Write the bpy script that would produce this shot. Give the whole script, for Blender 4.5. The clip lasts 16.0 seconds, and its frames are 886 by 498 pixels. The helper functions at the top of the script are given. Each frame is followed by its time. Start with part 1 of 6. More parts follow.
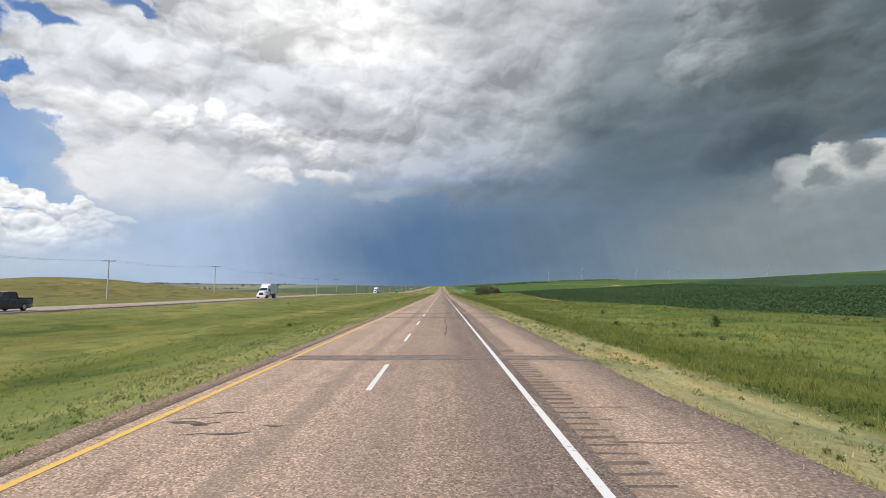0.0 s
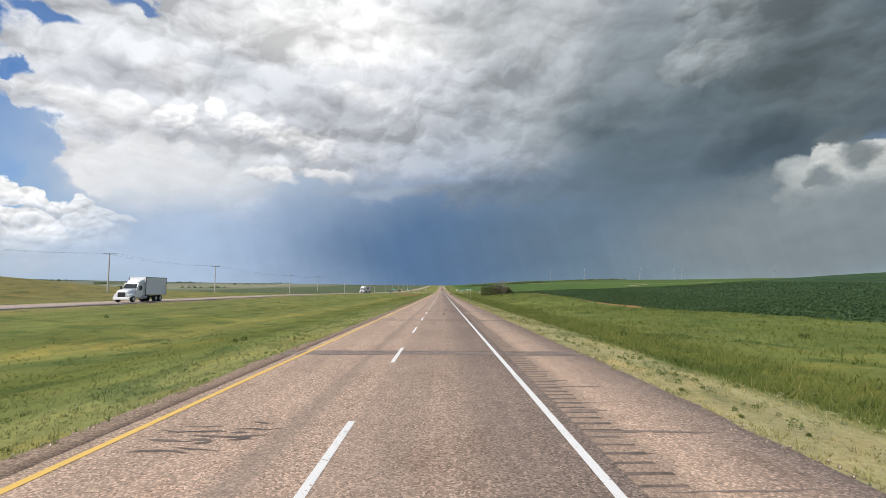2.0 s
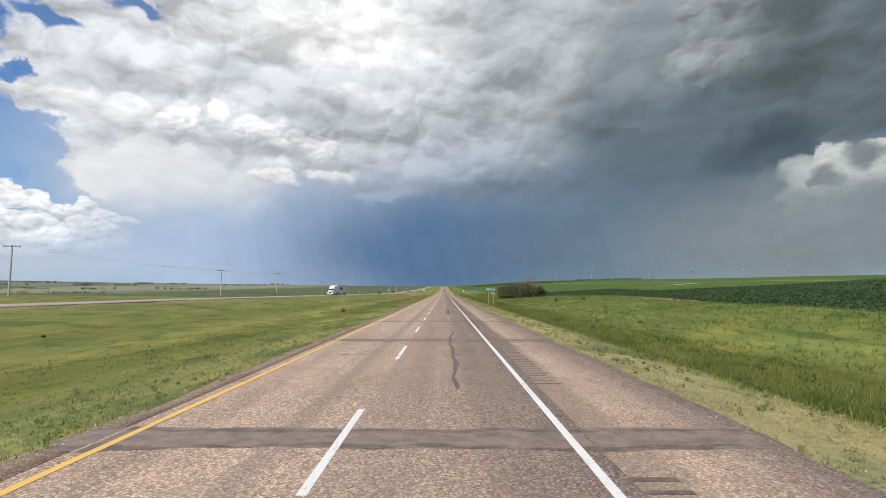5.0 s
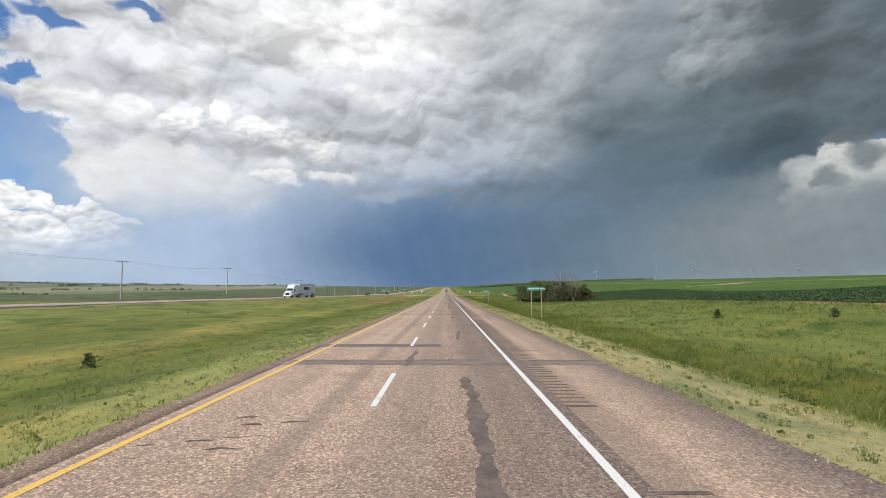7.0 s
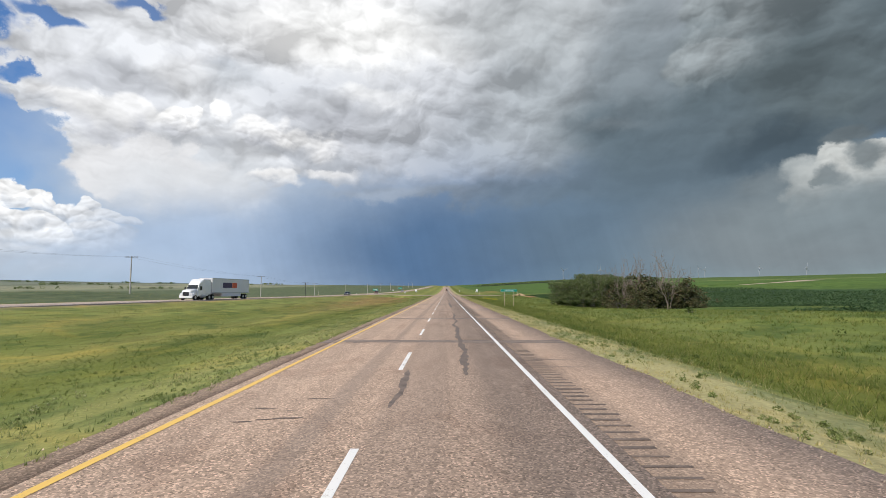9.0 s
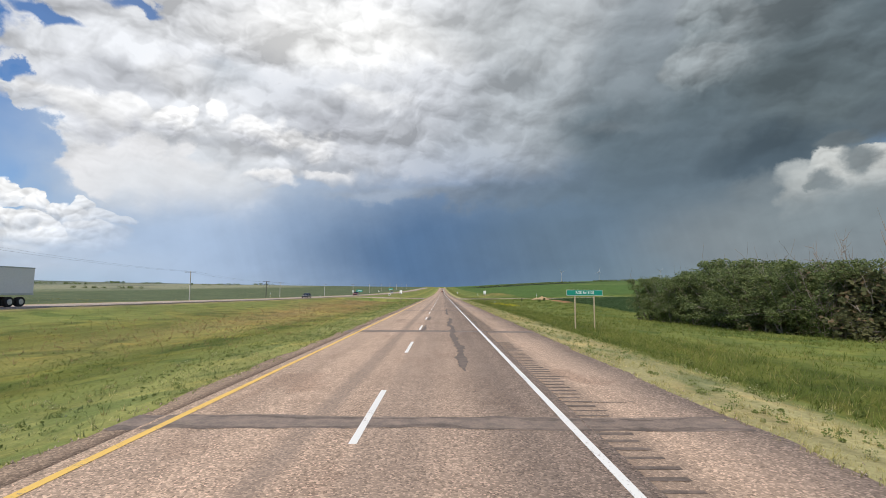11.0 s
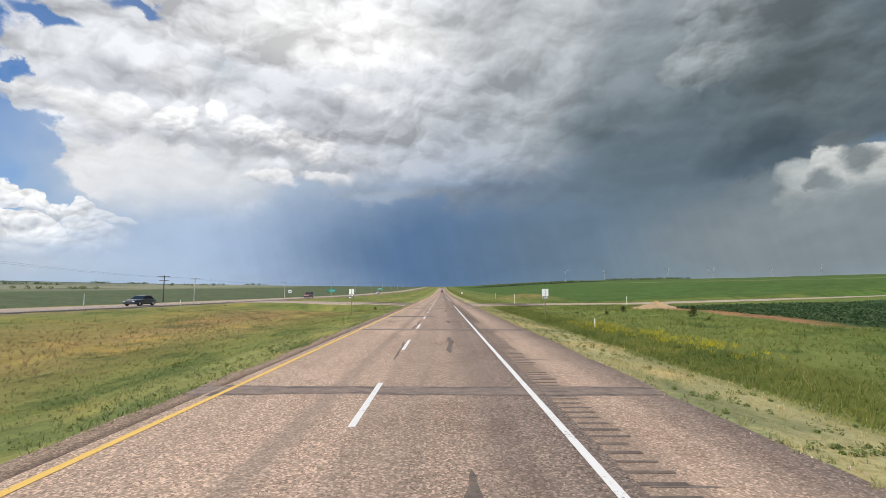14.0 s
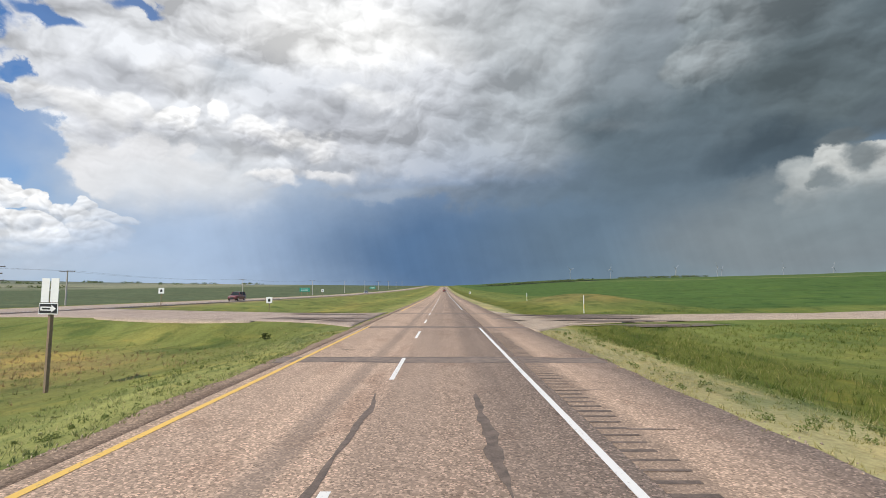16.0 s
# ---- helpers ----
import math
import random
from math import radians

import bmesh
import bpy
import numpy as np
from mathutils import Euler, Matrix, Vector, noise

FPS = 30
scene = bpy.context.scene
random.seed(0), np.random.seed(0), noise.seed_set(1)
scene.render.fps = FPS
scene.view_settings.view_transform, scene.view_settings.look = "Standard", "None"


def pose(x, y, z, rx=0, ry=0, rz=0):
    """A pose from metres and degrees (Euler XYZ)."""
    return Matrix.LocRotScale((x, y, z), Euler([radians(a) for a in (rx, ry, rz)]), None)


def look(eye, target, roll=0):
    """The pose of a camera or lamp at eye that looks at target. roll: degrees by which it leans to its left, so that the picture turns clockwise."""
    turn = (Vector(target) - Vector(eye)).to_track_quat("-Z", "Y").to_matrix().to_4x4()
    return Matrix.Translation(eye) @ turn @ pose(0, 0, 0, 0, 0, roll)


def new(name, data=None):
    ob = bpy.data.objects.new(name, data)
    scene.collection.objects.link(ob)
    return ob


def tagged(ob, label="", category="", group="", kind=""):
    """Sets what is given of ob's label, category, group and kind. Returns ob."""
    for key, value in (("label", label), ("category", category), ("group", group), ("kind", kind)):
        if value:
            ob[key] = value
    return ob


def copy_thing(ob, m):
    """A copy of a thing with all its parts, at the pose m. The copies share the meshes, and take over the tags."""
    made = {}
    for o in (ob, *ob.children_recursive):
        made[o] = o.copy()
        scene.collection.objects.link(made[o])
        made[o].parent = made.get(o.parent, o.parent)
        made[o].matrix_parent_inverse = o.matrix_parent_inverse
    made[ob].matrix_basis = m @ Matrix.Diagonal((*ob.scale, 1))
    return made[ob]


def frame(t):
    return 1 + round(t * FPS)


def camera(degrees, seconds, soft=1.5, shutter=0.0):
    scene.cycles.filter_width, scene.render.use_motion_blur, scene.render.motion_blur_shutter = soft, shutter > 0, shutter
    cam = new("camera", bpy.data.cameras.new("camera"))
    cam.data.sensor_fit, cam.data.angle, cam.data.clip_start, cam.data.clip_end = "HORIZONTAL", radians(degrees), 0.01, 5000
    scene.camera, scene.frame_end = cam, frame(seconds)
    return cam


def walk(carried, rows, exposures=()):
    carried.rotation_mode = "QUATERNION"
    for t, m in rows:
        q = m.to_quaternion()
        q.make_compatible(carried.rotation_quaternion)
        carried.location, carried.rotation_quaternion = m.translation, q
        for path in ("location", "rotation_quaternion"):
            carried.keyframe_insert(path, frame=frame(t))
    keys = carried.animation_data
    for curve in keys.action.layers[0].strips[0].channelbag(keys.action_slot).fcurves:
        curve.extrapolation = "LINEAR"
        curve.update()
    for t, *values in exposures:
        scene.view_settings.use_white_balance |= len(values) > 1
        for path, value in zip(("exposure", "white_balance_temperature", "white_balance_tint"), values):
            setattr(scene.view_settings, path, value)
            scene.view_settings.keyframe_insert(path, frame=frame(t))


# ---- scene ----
LENS = 85.37
SPEED = 27.5


def road_z(y):
    """Height of the carriageway along its length: a gentle fall that flattens out, then a long rise to a far crest."""
    ys = (-400, 0, 200, 300, 500, 650, 900, 1300, 1700, 2100, 5000)
    zs = (1.2, 0.0, -0.6, -0.7, -0.7, -0.4, 2.2, 8.5, 15.5, 17.0, 17.0)
    y = np.asarray(y, float)
    return sum(np.interp(y + d, ys, zs) for d in (-60, -40, -20, 0, 20, 40, 60)) / 7


# seconds, metres to the right, then tilt, lean and turn in degrees
GAIT = (
    (0.0, 0.12, 94.84, -0.05, -0.12),
    (0.5, 0.10, 94.83, -0.05, -0.04),
    (1.0, 0.05, 94.79, -0.01, 0.01),
    (1.5, 0.00, 94.77, 0.05, -0.04),
    (2.0, -0.03, 94.80, 0.12, -0.14),
    (2.5, -0.05, 94.83, 0.17, -0.22),
    (3.0, -0.01, 94.82, 0.14, -0.22),
    (3.5, 0.04, 94.80, 0.02, -0.12),
    (4.0, 0.03, 94.81, -0.06, -0.01),
    (6.5, -0.05, 95.01, 0.01, 0.30),
    (7.0, -0.15, 95.01, -0.04, 0.34),
    (7.5, -0.22, 95.02, -0.05, 0.37),
    (8.0, -0.29, 94.99, -0.02, 0.37),
    (8.5, -0.29, 94.92, 0.00, 0.37),
    (9.0, -0.30, 94.90, 0.00, 0.37),
    (11.5, -0.28, 95.13, 0.27, -0.21),
    (12.0, -0.21, 95.14, 0.16, -0.28),
    (12.5, -0.13, 95.12, -0.02, -0.28),
    (13.0, -0.09, 95.09, -0.09, -0.16),
    (13.5, -0.09, 95.09, 0.06, -0.10),
    (14.0, -0.08, 95.10, 0.16, -0.13),
    (14.5, -0.08, 95.11, 0.03, -0.05),
    (15.0, -0.18, 95.10, -0.12, 0.09),
    (15.5, -0.23, 95.05, -0.07, 0.13),
    (16.0, -0.28, 95.00, 0.09, 0.09),
)
EYE = 2.5
cam = camera(LENS, 16.0, soft=0.8)
walk(cam, [(t, pose(x, SPEED * t, float(road_z(SPEED * t)) + EYE, rx, 0, rz) @ pose(0, 0, 0, 0, 0, lean))
           for t, x, rx, lean, rz in GAIT])

# ---- sun and sky ----
SUN_EL, SUN_AZ = 50.0, 215.0      # azimuth clockwise from the direction of travel
sun = new("sun", bpy.data.lights.new("sun", "SUN"))
sun.data.energy, sun.data.angle, sun.data.color = 3.75, radians(0.6), (1.0, 0.925, 0.79)
_a, _e = radians(SUN_AZ), radians(SUN_EL)
sun.matrix_world = look((math.sin(_a) * math.cos(_e), math.cos(_a) * math.cos(_e), math.sin(_e)), (0, 0, 0))


class Nodes:
    """A short hand for node trees."""

    def __init__(self, tree):
        self.tree = tree

    def add(self, kind, **props):
        n = self.tree.nodes.new(kind)
        for key, value in props.items():
            setattr(n, key, value)
        return n

    def put(self, socket, value):
        if isinstance(value, bpy.types.NodeSocket):
            self.tree.links.new(value, socket)
        elif isinstance(value, (tuple, list)) and len(value) == 3 and socket.type == "RGBA":
            socket.default_value = (*value, 1)
        else:
            socket.default_value = value

    def math(self, op, a, b=0.0, c=0.0, clamp=False):
        n = self.add("ShaderNodeMath", operation=op, use_clamp=clamp)
        for s, v in zip(n.inputs, (a, b, c)):
            self.put(s, v)
        return n.outputs[0]

    def vec(self, op, a, b):
        n = self.add("ShaderNodeVectorMath", operation=op)
        self.put(n.inputs[0], a)
        self.put(n.inputs["Scale"] if op == "SCALE" else n.inputs[1], b)
        return n.outputs[0]

    def xyz(self, x, y, z):
        n = self.add("ShaderNodeCombineXYZ")
        for s, v in zip(n.inputs, (x, y, z)):
            self.put(s, v)
        return n.outputs[0]

    def split(self, v):
        n = self.add("ShaderNodeSeparateXYZ")
        self.put(n.inputs[0], v)
        return n.outputs

    def noise(self, v, scale, detail=4.0, rough=0.55, warp=0.0, colour=False):
        n = self.add("ShaderNodeTexNoise")
        if v is not None:
            self.put(n.inputs["Vector"], v)
        for key, value in (("Scale", scale), ("Detail", detail), ("Roughness", rough), ("Distortion", warp)):
            self.put(n.inputs[key], value)
        return n.outputs["Color" if colour else "Fac"]

    def cells(self, v, scale, feature="F1", smooth=0.0, out="Distance"):
        n = self.add("ShaderNodeTexVoronoi", feature=feature)
        if v is not None:
            self.put(n.inputs["Vector"], v)
        self.put(n.inputs["Scale"], scale)
        if feature == "SMOOTH_F1":
            self.put(n.inputs["Smoothness"], smooth)
        return n.outputs[out]

    def ramp(self, v, a, b, lo=0.0, hi=1.0, smooth=True):
        n = self.add("ShaderNodeMapRange", interpolation_type="SMOOTHSTEP" if smooth else "LINEAR")
        for s, value in zip(n.inputs, (v, a, b, lo, hi)):
            self.put(s, value)
        return n.outputs[0]

    def mix(self, f, a, b, blend="MIX"):
        n = self.add("ShaderNodeMix", data_type="RGBA", blend_type=blend)
        self.put(n.inputs[0], f)
        self.put(n.inputs[6], a)
        self.put(n.inputs[7], b)
        return n.outputs[2]


def mass_group():
    """Lays one ragged, rounded cloud mass over the tone that comes in, and takes its share of the two sizes of billows along."""
    g = bpy.data.node_groups.new("cloud_mass", "ShaderNodeTree")
    for name, kind in (("Tone", "Color"), ("Share", "Vector"), ("Place", "Vector"), ("Bend", "Vector"), ("Centre", "Vector"), ("Radius", "Vector"),
                       ("Ragged", "Float"), ("Inner", "Float"), ("Outer", "Float"), ("Alpha", "Float"), ("Detail", "Vector"), ("Colour", "Color"), ("Base", "Color")):
        g.interface.new_socket(name, in_out="INPUT", socket_type="NodeSocket" + kind)
    g.interface.new_socket("Tone", in_out="OUTPUT", socket_type="NodeSocketColor")
    g.interface.new_socket("Share", in_out="OUTPUT", socket_type="NodeSocketVector")
    k = Nodes(g)
    v, out = k.add("NodeGroupInput").outputs, k.add("NodeGroupOutput")
    at = k.vec("SUBTRACT", k.vec("ADD", v["Place"], k.vec("SCALE", v["Bend"], v["Ragged"])), v["Centre"])
    at = k.vec("DIVIDE", at, v["Radius"])
    length = k.add("ShaderNodeVectorMath", operation="LENGTH")
    k.put(length.inputs[0], at)
    f = k.ramp(length.outputs["Value"], v["Inner"], v["Outer"], v["Alpha"], 0.0)
    colour = k.mix(k.ramp(k.split(at)[1], -0.9, 0.45), v["Base"], v["Colour"])
    k.put(out.inputs["Tone"], k.mix(f, v["Tone"], colour))
    blend = k.add("ShaderNodeMix", data_type="VECTOR")
    k.put(blend.inputs[0], f)
    k.put(blend.inputs[4], v["Share"])
    k.put(blend.inputs[5], v["Detail"])
    k.put(out.inputs["Share"], blend.outputs[1])
    return g


def build_sky():
    world = bpy.data.worlds.new("storm_sky")
    world.use_nodes = True
    scene.world = world
    k = Nodes(world.node_tree)
    back = world.node_tree.nodes["Background"]
    way = k.add("ShaderNodeTexCoord").outputs["Generated"]
    dx, dy, dz = k.split(way)
    az = k.math("MULTIPLY", k.math("ARCTAN2", dx, dy), 180 / math.pi)
    el = k.math("MULTIPLY", k.math("ARCSINE", dz), 180 / math.pi)
    flat = k.xyz(dx, dy, k.math("MULTIPLY", dz, 1.15))
    sky = k.add("ShaderNodeTexSky", sky_type="NISHITA", sun_disc=False, sun_elevation=_e, sun_rotation=_a)
    sky.air_density, sky.dust_density, sky.ozone_density = 1.0, 0.6, 2.0
    clear = k.mix(1.0, k.vec("SCALE", sky.outputs[0], 0.10), (0.72, 1.0, 1.32), "MULTIPLY")
    # ragged, rounded edges: the masses are bent by noise and by small round cells
    w1 = k.vec("SUBTRACT", k.noise(flat, 6.0, 8.0, 0.60, colour=True), (0.5, 0.5, 0.5))
    wx, wy, wz = k.split(w1)
    knobs = k.math("SUBTRACT", k.cells(k.vec("ADD", flat, k.vec("SCALE", w1, 0.12)), 21.0, "SMOOTH_F1", 0.3), 0.42)
    ky = k.math("ADD", wy, k.math("MULTIPLY", knobs, 0.45))
    kx = k.math("ADD", wx, k.math("MULTIPLY", knobs, 0.36))
    # billows, lit from the upper left and behind
    w2 = k.vec("SUBTRACT", k.noise(flat, 7.0, 3.5, 0.55, colour=True), (0.5, 0.5, 0.5))
    w3 = k.vec("SUBTRACT", k.noise(flat, 34.0, 3.0, 0.55, colour=True), (0.5, 0.5, 0.5))
    bent = k.vec("ADD", k.vec("ADD", k.vec("MULTIPLY", flat, (1.0, 1.0, 1.35)), k.vec("SCALE", w2, 0.10)), k.vec("SCALE", w3, 0.016))

    def dome(v, scale, smooth):
        d = k.cells(v, scale, "SMOOTH_F1", smooth)
        return k.math("MULTIPLY", d, d)

    def billow(v):
        a = k.noise(v, 5.0, 3.0, 0.45)
        s = k.math("SUBTRACT", a, k.math("MULTIPLY", dome(v, 9.0, 0.35), 0.46))
        return k.math("SUBTRACT", s, k.math("MULTIPLY", dome(v, 21.0, 0.25), 0.20))

    def curls(v):
        return k.math("SUBTRACT", k.math("MULTIPLY", dome(v, 46.0, 0.2), -0.5), k.math("MULTIPLY", dome(v, 92.0, 0.2), 0.24))

    low, high = billow(bent), billow(k.vec("ADD", bent, (-0.010, 0.0, 0.026)))
    relief = k.math("MULTIPLY", k.math("SUBTRACT", low, high), 3.9)
    small = k.math("MULTIPLY", k.math("SUBTRACT", curls(bent), curls(k.vec("ADD", bent, (-0.004, 0.0, 0.0075)))), 1.7)
    broad = k.math("SUBTRACT", k.noise(bent, 3.6, 4.0, 0.5), 0.5)
    texture = k.math("ADD", k.math("ADD", relief, k.math("MULTIPLY", small, 0.45)), k.math("ADD", k.math("MULTIPLY", broad, 1.2),
                     k.math("MULTIPLY", k.math("SUBTRACT", low, 0.36), 0.8)))
    texture = k.math("MAXIMUM", k.math("MINIMUM", texture, 0.62), -0.8)
    # open sky away from the storm: broken white cloud on blue
    puffs = k.ramp(k.noise(bent, 2.2, 8.0, 0.58), 0.45, 0.62)
    tone = k.mix(k.math("MULTIPLY", puffs, k.ramp(k.math("ABSOLUTE", az), 50.0, 75.0)), clear, (0.62, 0.63, 0.65))
    share = k.xyz(0.0, 0.0, 0.0)
    group, place, crisp_bend, soft_bend = mass_group(), k.xyz(az, el, 0.0), k.xyz(kx, ky, 0.0), k.xyz(wx, wy, 0.0)

    def mass(a, e, ra, re, colour, alpha=1.0, soft=0.3, rag=8.0, detail=0.3, base=None, fine=0.0):
        nonlocal tone, share
        n = k.add("ShaderNodeGroup", node_tree=group)
        for key, value in (("Tone", tone), ("Share", share), ("Place", place), ("Bend", crisp_bend if soft < 0.3 else soft_bend), ("Centre", (a, e, 0.0)), ("Radius", (ra, re, 1.0)),
                           ("Ragged", rag), ("Inner", 1 - soft), ("Outer", 1 + soft), ("Alpha", alpha), ("Detail", (detail, fine, 0.0)), ("Colour", colour), ("Base", base or colour)):
            k.put(n.inputs[key], value)
        tone, share = n.outputs["Tone"], n.outputs["Share"]

    # pale air low over the plain, and a thin veil behind everything ahead
    mass(-34.6, 0.5, 29.2, 4.7, (0.42, 0.54, 0.72), 0.8, 0.7, 1, 0.03)
    mass(-14.9, 11.8, 27.7, 13.4, (0.44, 0.53, 0.66), 0.96, 0.28, 8, 0.05)
    mass(17.3, 27.0, 20.3, 13.3, (0.36, 0.4, 0.44), 1, 0.4, 8, 0.12)
    # bright cumulus standing on the left horizon
    mass(-39.8, 4.7, 7.0, 2.5, (0.66, 0.7, 0.76), 1, 0.12, 6, 0.25, (0.46, 0.53, 0.64), 0.25)
    mass(-43.6, 8.0, 1.2, 1.2, (0.93, 0.935, 0.94), 1, 0.1, 3.2, 0.2, (0.6, 0.645, 0.71), 0.5)
    mass(-42.0, 8.4, 1.2, 0.9, (0.93, 0.935, 0.94), 1, 0.1, 3.2, 0.2, (0.6, 0.645, 0.71), 0.5)
    mass(-40.7, 7.9, 0.9, 0.9, (0.93, 0.935, 0.94), 1, 0.1, 3.2, 0.2, (0.6, 0.645, 0.71), 0.5)
    mass(-43.0, 6.3, 1.5, 1.2, (0.93, 0.935, 0.94), 1, 0.1, 3.2, 0.2, (0.6, 0.645, 0.71), 0.5)
    mass(-39.1, 7.3, 1.0, 1.0, (0.93, 0.935, 0.94), 1, 0.1, 3.2, 0.2, (0.6, 0.645, 0.71), 0.5)
    mass(-37.2, 8.3, 1.1, 0.9, (0.93, 0.935, 0.94), 1, 0.1, 3.2, 0.2, (0.6, 0.645, 0.71), 0.5)
    mass(-37.7, 7.1, 1.3, 1.1, (0.93, 0.935, 0.94), 1, 0.1, 3.2, 0.2, (0.6, 0.645, 0.71), 0.5)
    mass(-35.6, 7.3, 1.4, 0.8, (0.93, 0.935, 0.94), 1, 0.1, 3.2, 0.2, (0.6, 0.645, 0.71), 0.5)
    mass(-33.7, 7.0, 1.3, 0.6, (0.93, 0.935, 0.94), 1, 0.1, 3.2, 0.2, (0.6, 0.645, 0.71), 0.5)
    mass(-41.0, 6.0, 1.5, 1.0, (0.93, 0.935, 0.94), 1, 0.1, 3.2, 0.2, (0.6, 0.645, 0.71), 0.5)
    mass(-36.5, 6.1, 2.0, 0.9, (0.93, 0.935, 0.94), 1, 0.1, 3.2, 0.2, (0.6, 0.645, 0.71), 0.5)
    mass(-39.2, 5.4, 1.5, 0.8, (0.93, 0.935, 0.94), 1, 0.1, 3.2, 0.2, (0.6, 0.645, 0.71), 0.5)
    mass(-40.6, 4.6, 2.9, 0.7, (0.88, 0.89, 0.9), 0.8, 0.3, 4, 0.2, (0.58, 0.63, 0.7), 0.4)
    mass(-42.0, 3.5, 2.2, 0.5, (0.86, 0.87, 0.885), 0.7, 0.4, 4, 0.2, (0.56, 0.62, 0.7), 0.3)
    mass(-38.5, 2.5, 10.7, 1.6, (0.5, 0.58, 0.69), 0.85, 0.8, 4, 0.06)
    # the great white deck
    mass(-11.7, 28.6, 33.6, 13.0, (0.66, 0.68, 0.72), 1, 0.06, 13, 0.5)
    mass(-27.4, 16.8, 12.5, 7.0, (0.69, 0.71, 0.745), 1, 0.06, 11, 0.46)
    mass(-27.7, 10.9, 8.5, 4.1, (0.66, 0.7, 0.75), 0.85, 0.5, 8, 0.15)
    mass(-1.1, 20.0, 20.9, 7.3, (0.56, 0.585, 0.63), 0.95, 0.35, 10, 0.46)
    mass(-35.0, 22.0, 7.5, 5.2, (0.7, 0.72, 0.755), 1, 0.07, 11, 0.48)
    mass(-40.5, 18.0, 3.1, 2.1, (0.7, 0.72, 0.755), 0.97, 0.12, 10, 0.34, (0.58, 0.61, 0.66))
    mass(-42.2, 21.1, 3.0, 1.4, (0.72, 0.74, 0.78), 0.95, 0.25, 10, 0.34)
    mass(-13.0, 29.3, 17.3, 4.5, (0.86, 0.865, 0.87), 0.7, 0.8, 9, 0.4)
    mass(-3.8, 28.1, 6.0, 2.1, (0.84, 0.845, 0.85), 0.5, 0.7, 9, 0.3)
    mass(-32.4, 12.8, 6.4, 3.2, (0.78, 0.785, 0.805), 0.95, 0.14, 7, 0.1, None, 0.05)
    mass(-28.5, 10.7, 7.9, 2.5, (0.74, 0.765, 0.8), 0.85, 0.5, 6, 0.08)
    mass(-41.3, 17.7, 4.1, 1.4, (0.82, 0.825, 0.84), 0.8, 0.35, 8, 0.35, (0.62, 0.65, 0.7), 0.2)
    mass(-35.9, 20.3, 4.4, 1.7, (0.54, 0.565, 0.62), 0.6, 0.6, 8, 0.3)
    mass(-37.6, 18.1, 3.1, 0.9, (0.86, 0.86, 0.865), 0.7, 0.4, 6, 0.25, (0.66, 0.68, 0.72), 0.2)
    mass(-33.1, 16.9, 3.4, 0.9, (0.56, 0.58, 0.63), 0.6, 0.6, 6, 0.25)
    mass(-26.5, 23.3, 1.5, 1.0, (0.5, 0.545, 0.61), 0.65, 0.6, 6, 0.2)
    mass(-11.4, 28.4, 8.7, 3.3, (1, 1, 0.985), 0.65, 0.7, 8, 0.4)
    mass(-21.1, 27.5, 5.8, 2.1, (0.9, 0.9, 0.9), 0.5, 0.7, 8, 0.35)
    mass(-5.8, 20.0, 8.2, 1.1, (0.44, 0.465, 0.51), 0.7, 0.6, 8, 0.3)
    mass(-14.8, 19.3, 3.6, 0.9, (0.5, 0.52, 0.565), 0.6, 0.6, 8, 0.3)
    mass(-9.8, 16.7, 8.0, 0.8, (0.54, 0.56, 0.6), 0.5, 0.6, 8, 0.3)
    mass(-9.3, 23.0, 2.7, 0.6, (1, 1, 0.98), 0.6, 0.4, 6, 0.3)
    mass(-15.2, 21.4, 3.9, 0.8, (0.58, 0.6, 0.64), 0.5, 0.6, 8, 0.3)
    # blue windows in its upper left edge
    mass(-40.6, 25.0, 2.9, 0.9, clear, 0.95, 0.29, 6, 0.02)
    mass(-33.7, 27.6, 2.2, 0.8, clear, 0.9, 0.29, 6, 0.02)
    mass(-43.1, 19.9, 1.3, 1.1, clear, 0.95, 0.25, 9, 0.02)
    mass(-43.2, 18.3, 1.5, 0.4, (0.8, 0.82, 0.85), 0.9, 0.25, 6, 0.2, (0.66, 0.7, 0.76), 0.2)
    # heads and grey bases of its billows
    mass(-25.3, 22.0, 3.9, 1.4, (0.52, 0.56, 0.61), 0.55, 0.6, 10, 0.3)
    mass(-29.8, 22.4, 3.0, 1.7, (0.8, 0.81, 0.83), 0.6, 0.5, 10, 0.32)
    mass(-35.7, 17.3, 4.2, 2.1, (0.88, 0.885, 0.895), 0.92, 0.22, 6, 0.34, (0.62, 0.64, 0.69))
    mass(-30.0, 17.5, 2.1, 1.4, (0.98, 0.98, 0.98), 0.97, 0.12, 3, 0.2, (0.62, 0.64, 0.685), 0.3)
    mass(-28.8, 18.4, 1.0, 0.7, (1, 1, 1), 0.9, 0.15, 3, 0.2, (0.8, 0.81, 0.83), 0.3)
    mass(-25.7, 19.2, 1.2, 1.3, (1, 1, 1), 0.95, 0.14, 3, 0.2, (0.68, 0.7, 0.735), 0.3)
    mass(-21.4, 17.6, 3.0, 1.8, (0.96, 0.96, 0.965), 0.93, 0.14, 4, 0.2, (0.6, 0.62, 0.67), 0.3)
    mass(-16.1, 16.7, 3.8, 1.5, (0.9, 0.9, 0.905), 0.85, 0.2, 5, 0.25, (0.56, 0.58, 0.62), 0.3)
    mass(-15.8, 15.3, 5.6, 0.8, (0.46, 0.49, 0.54), 0.7, 0.6, 9, 0.25)
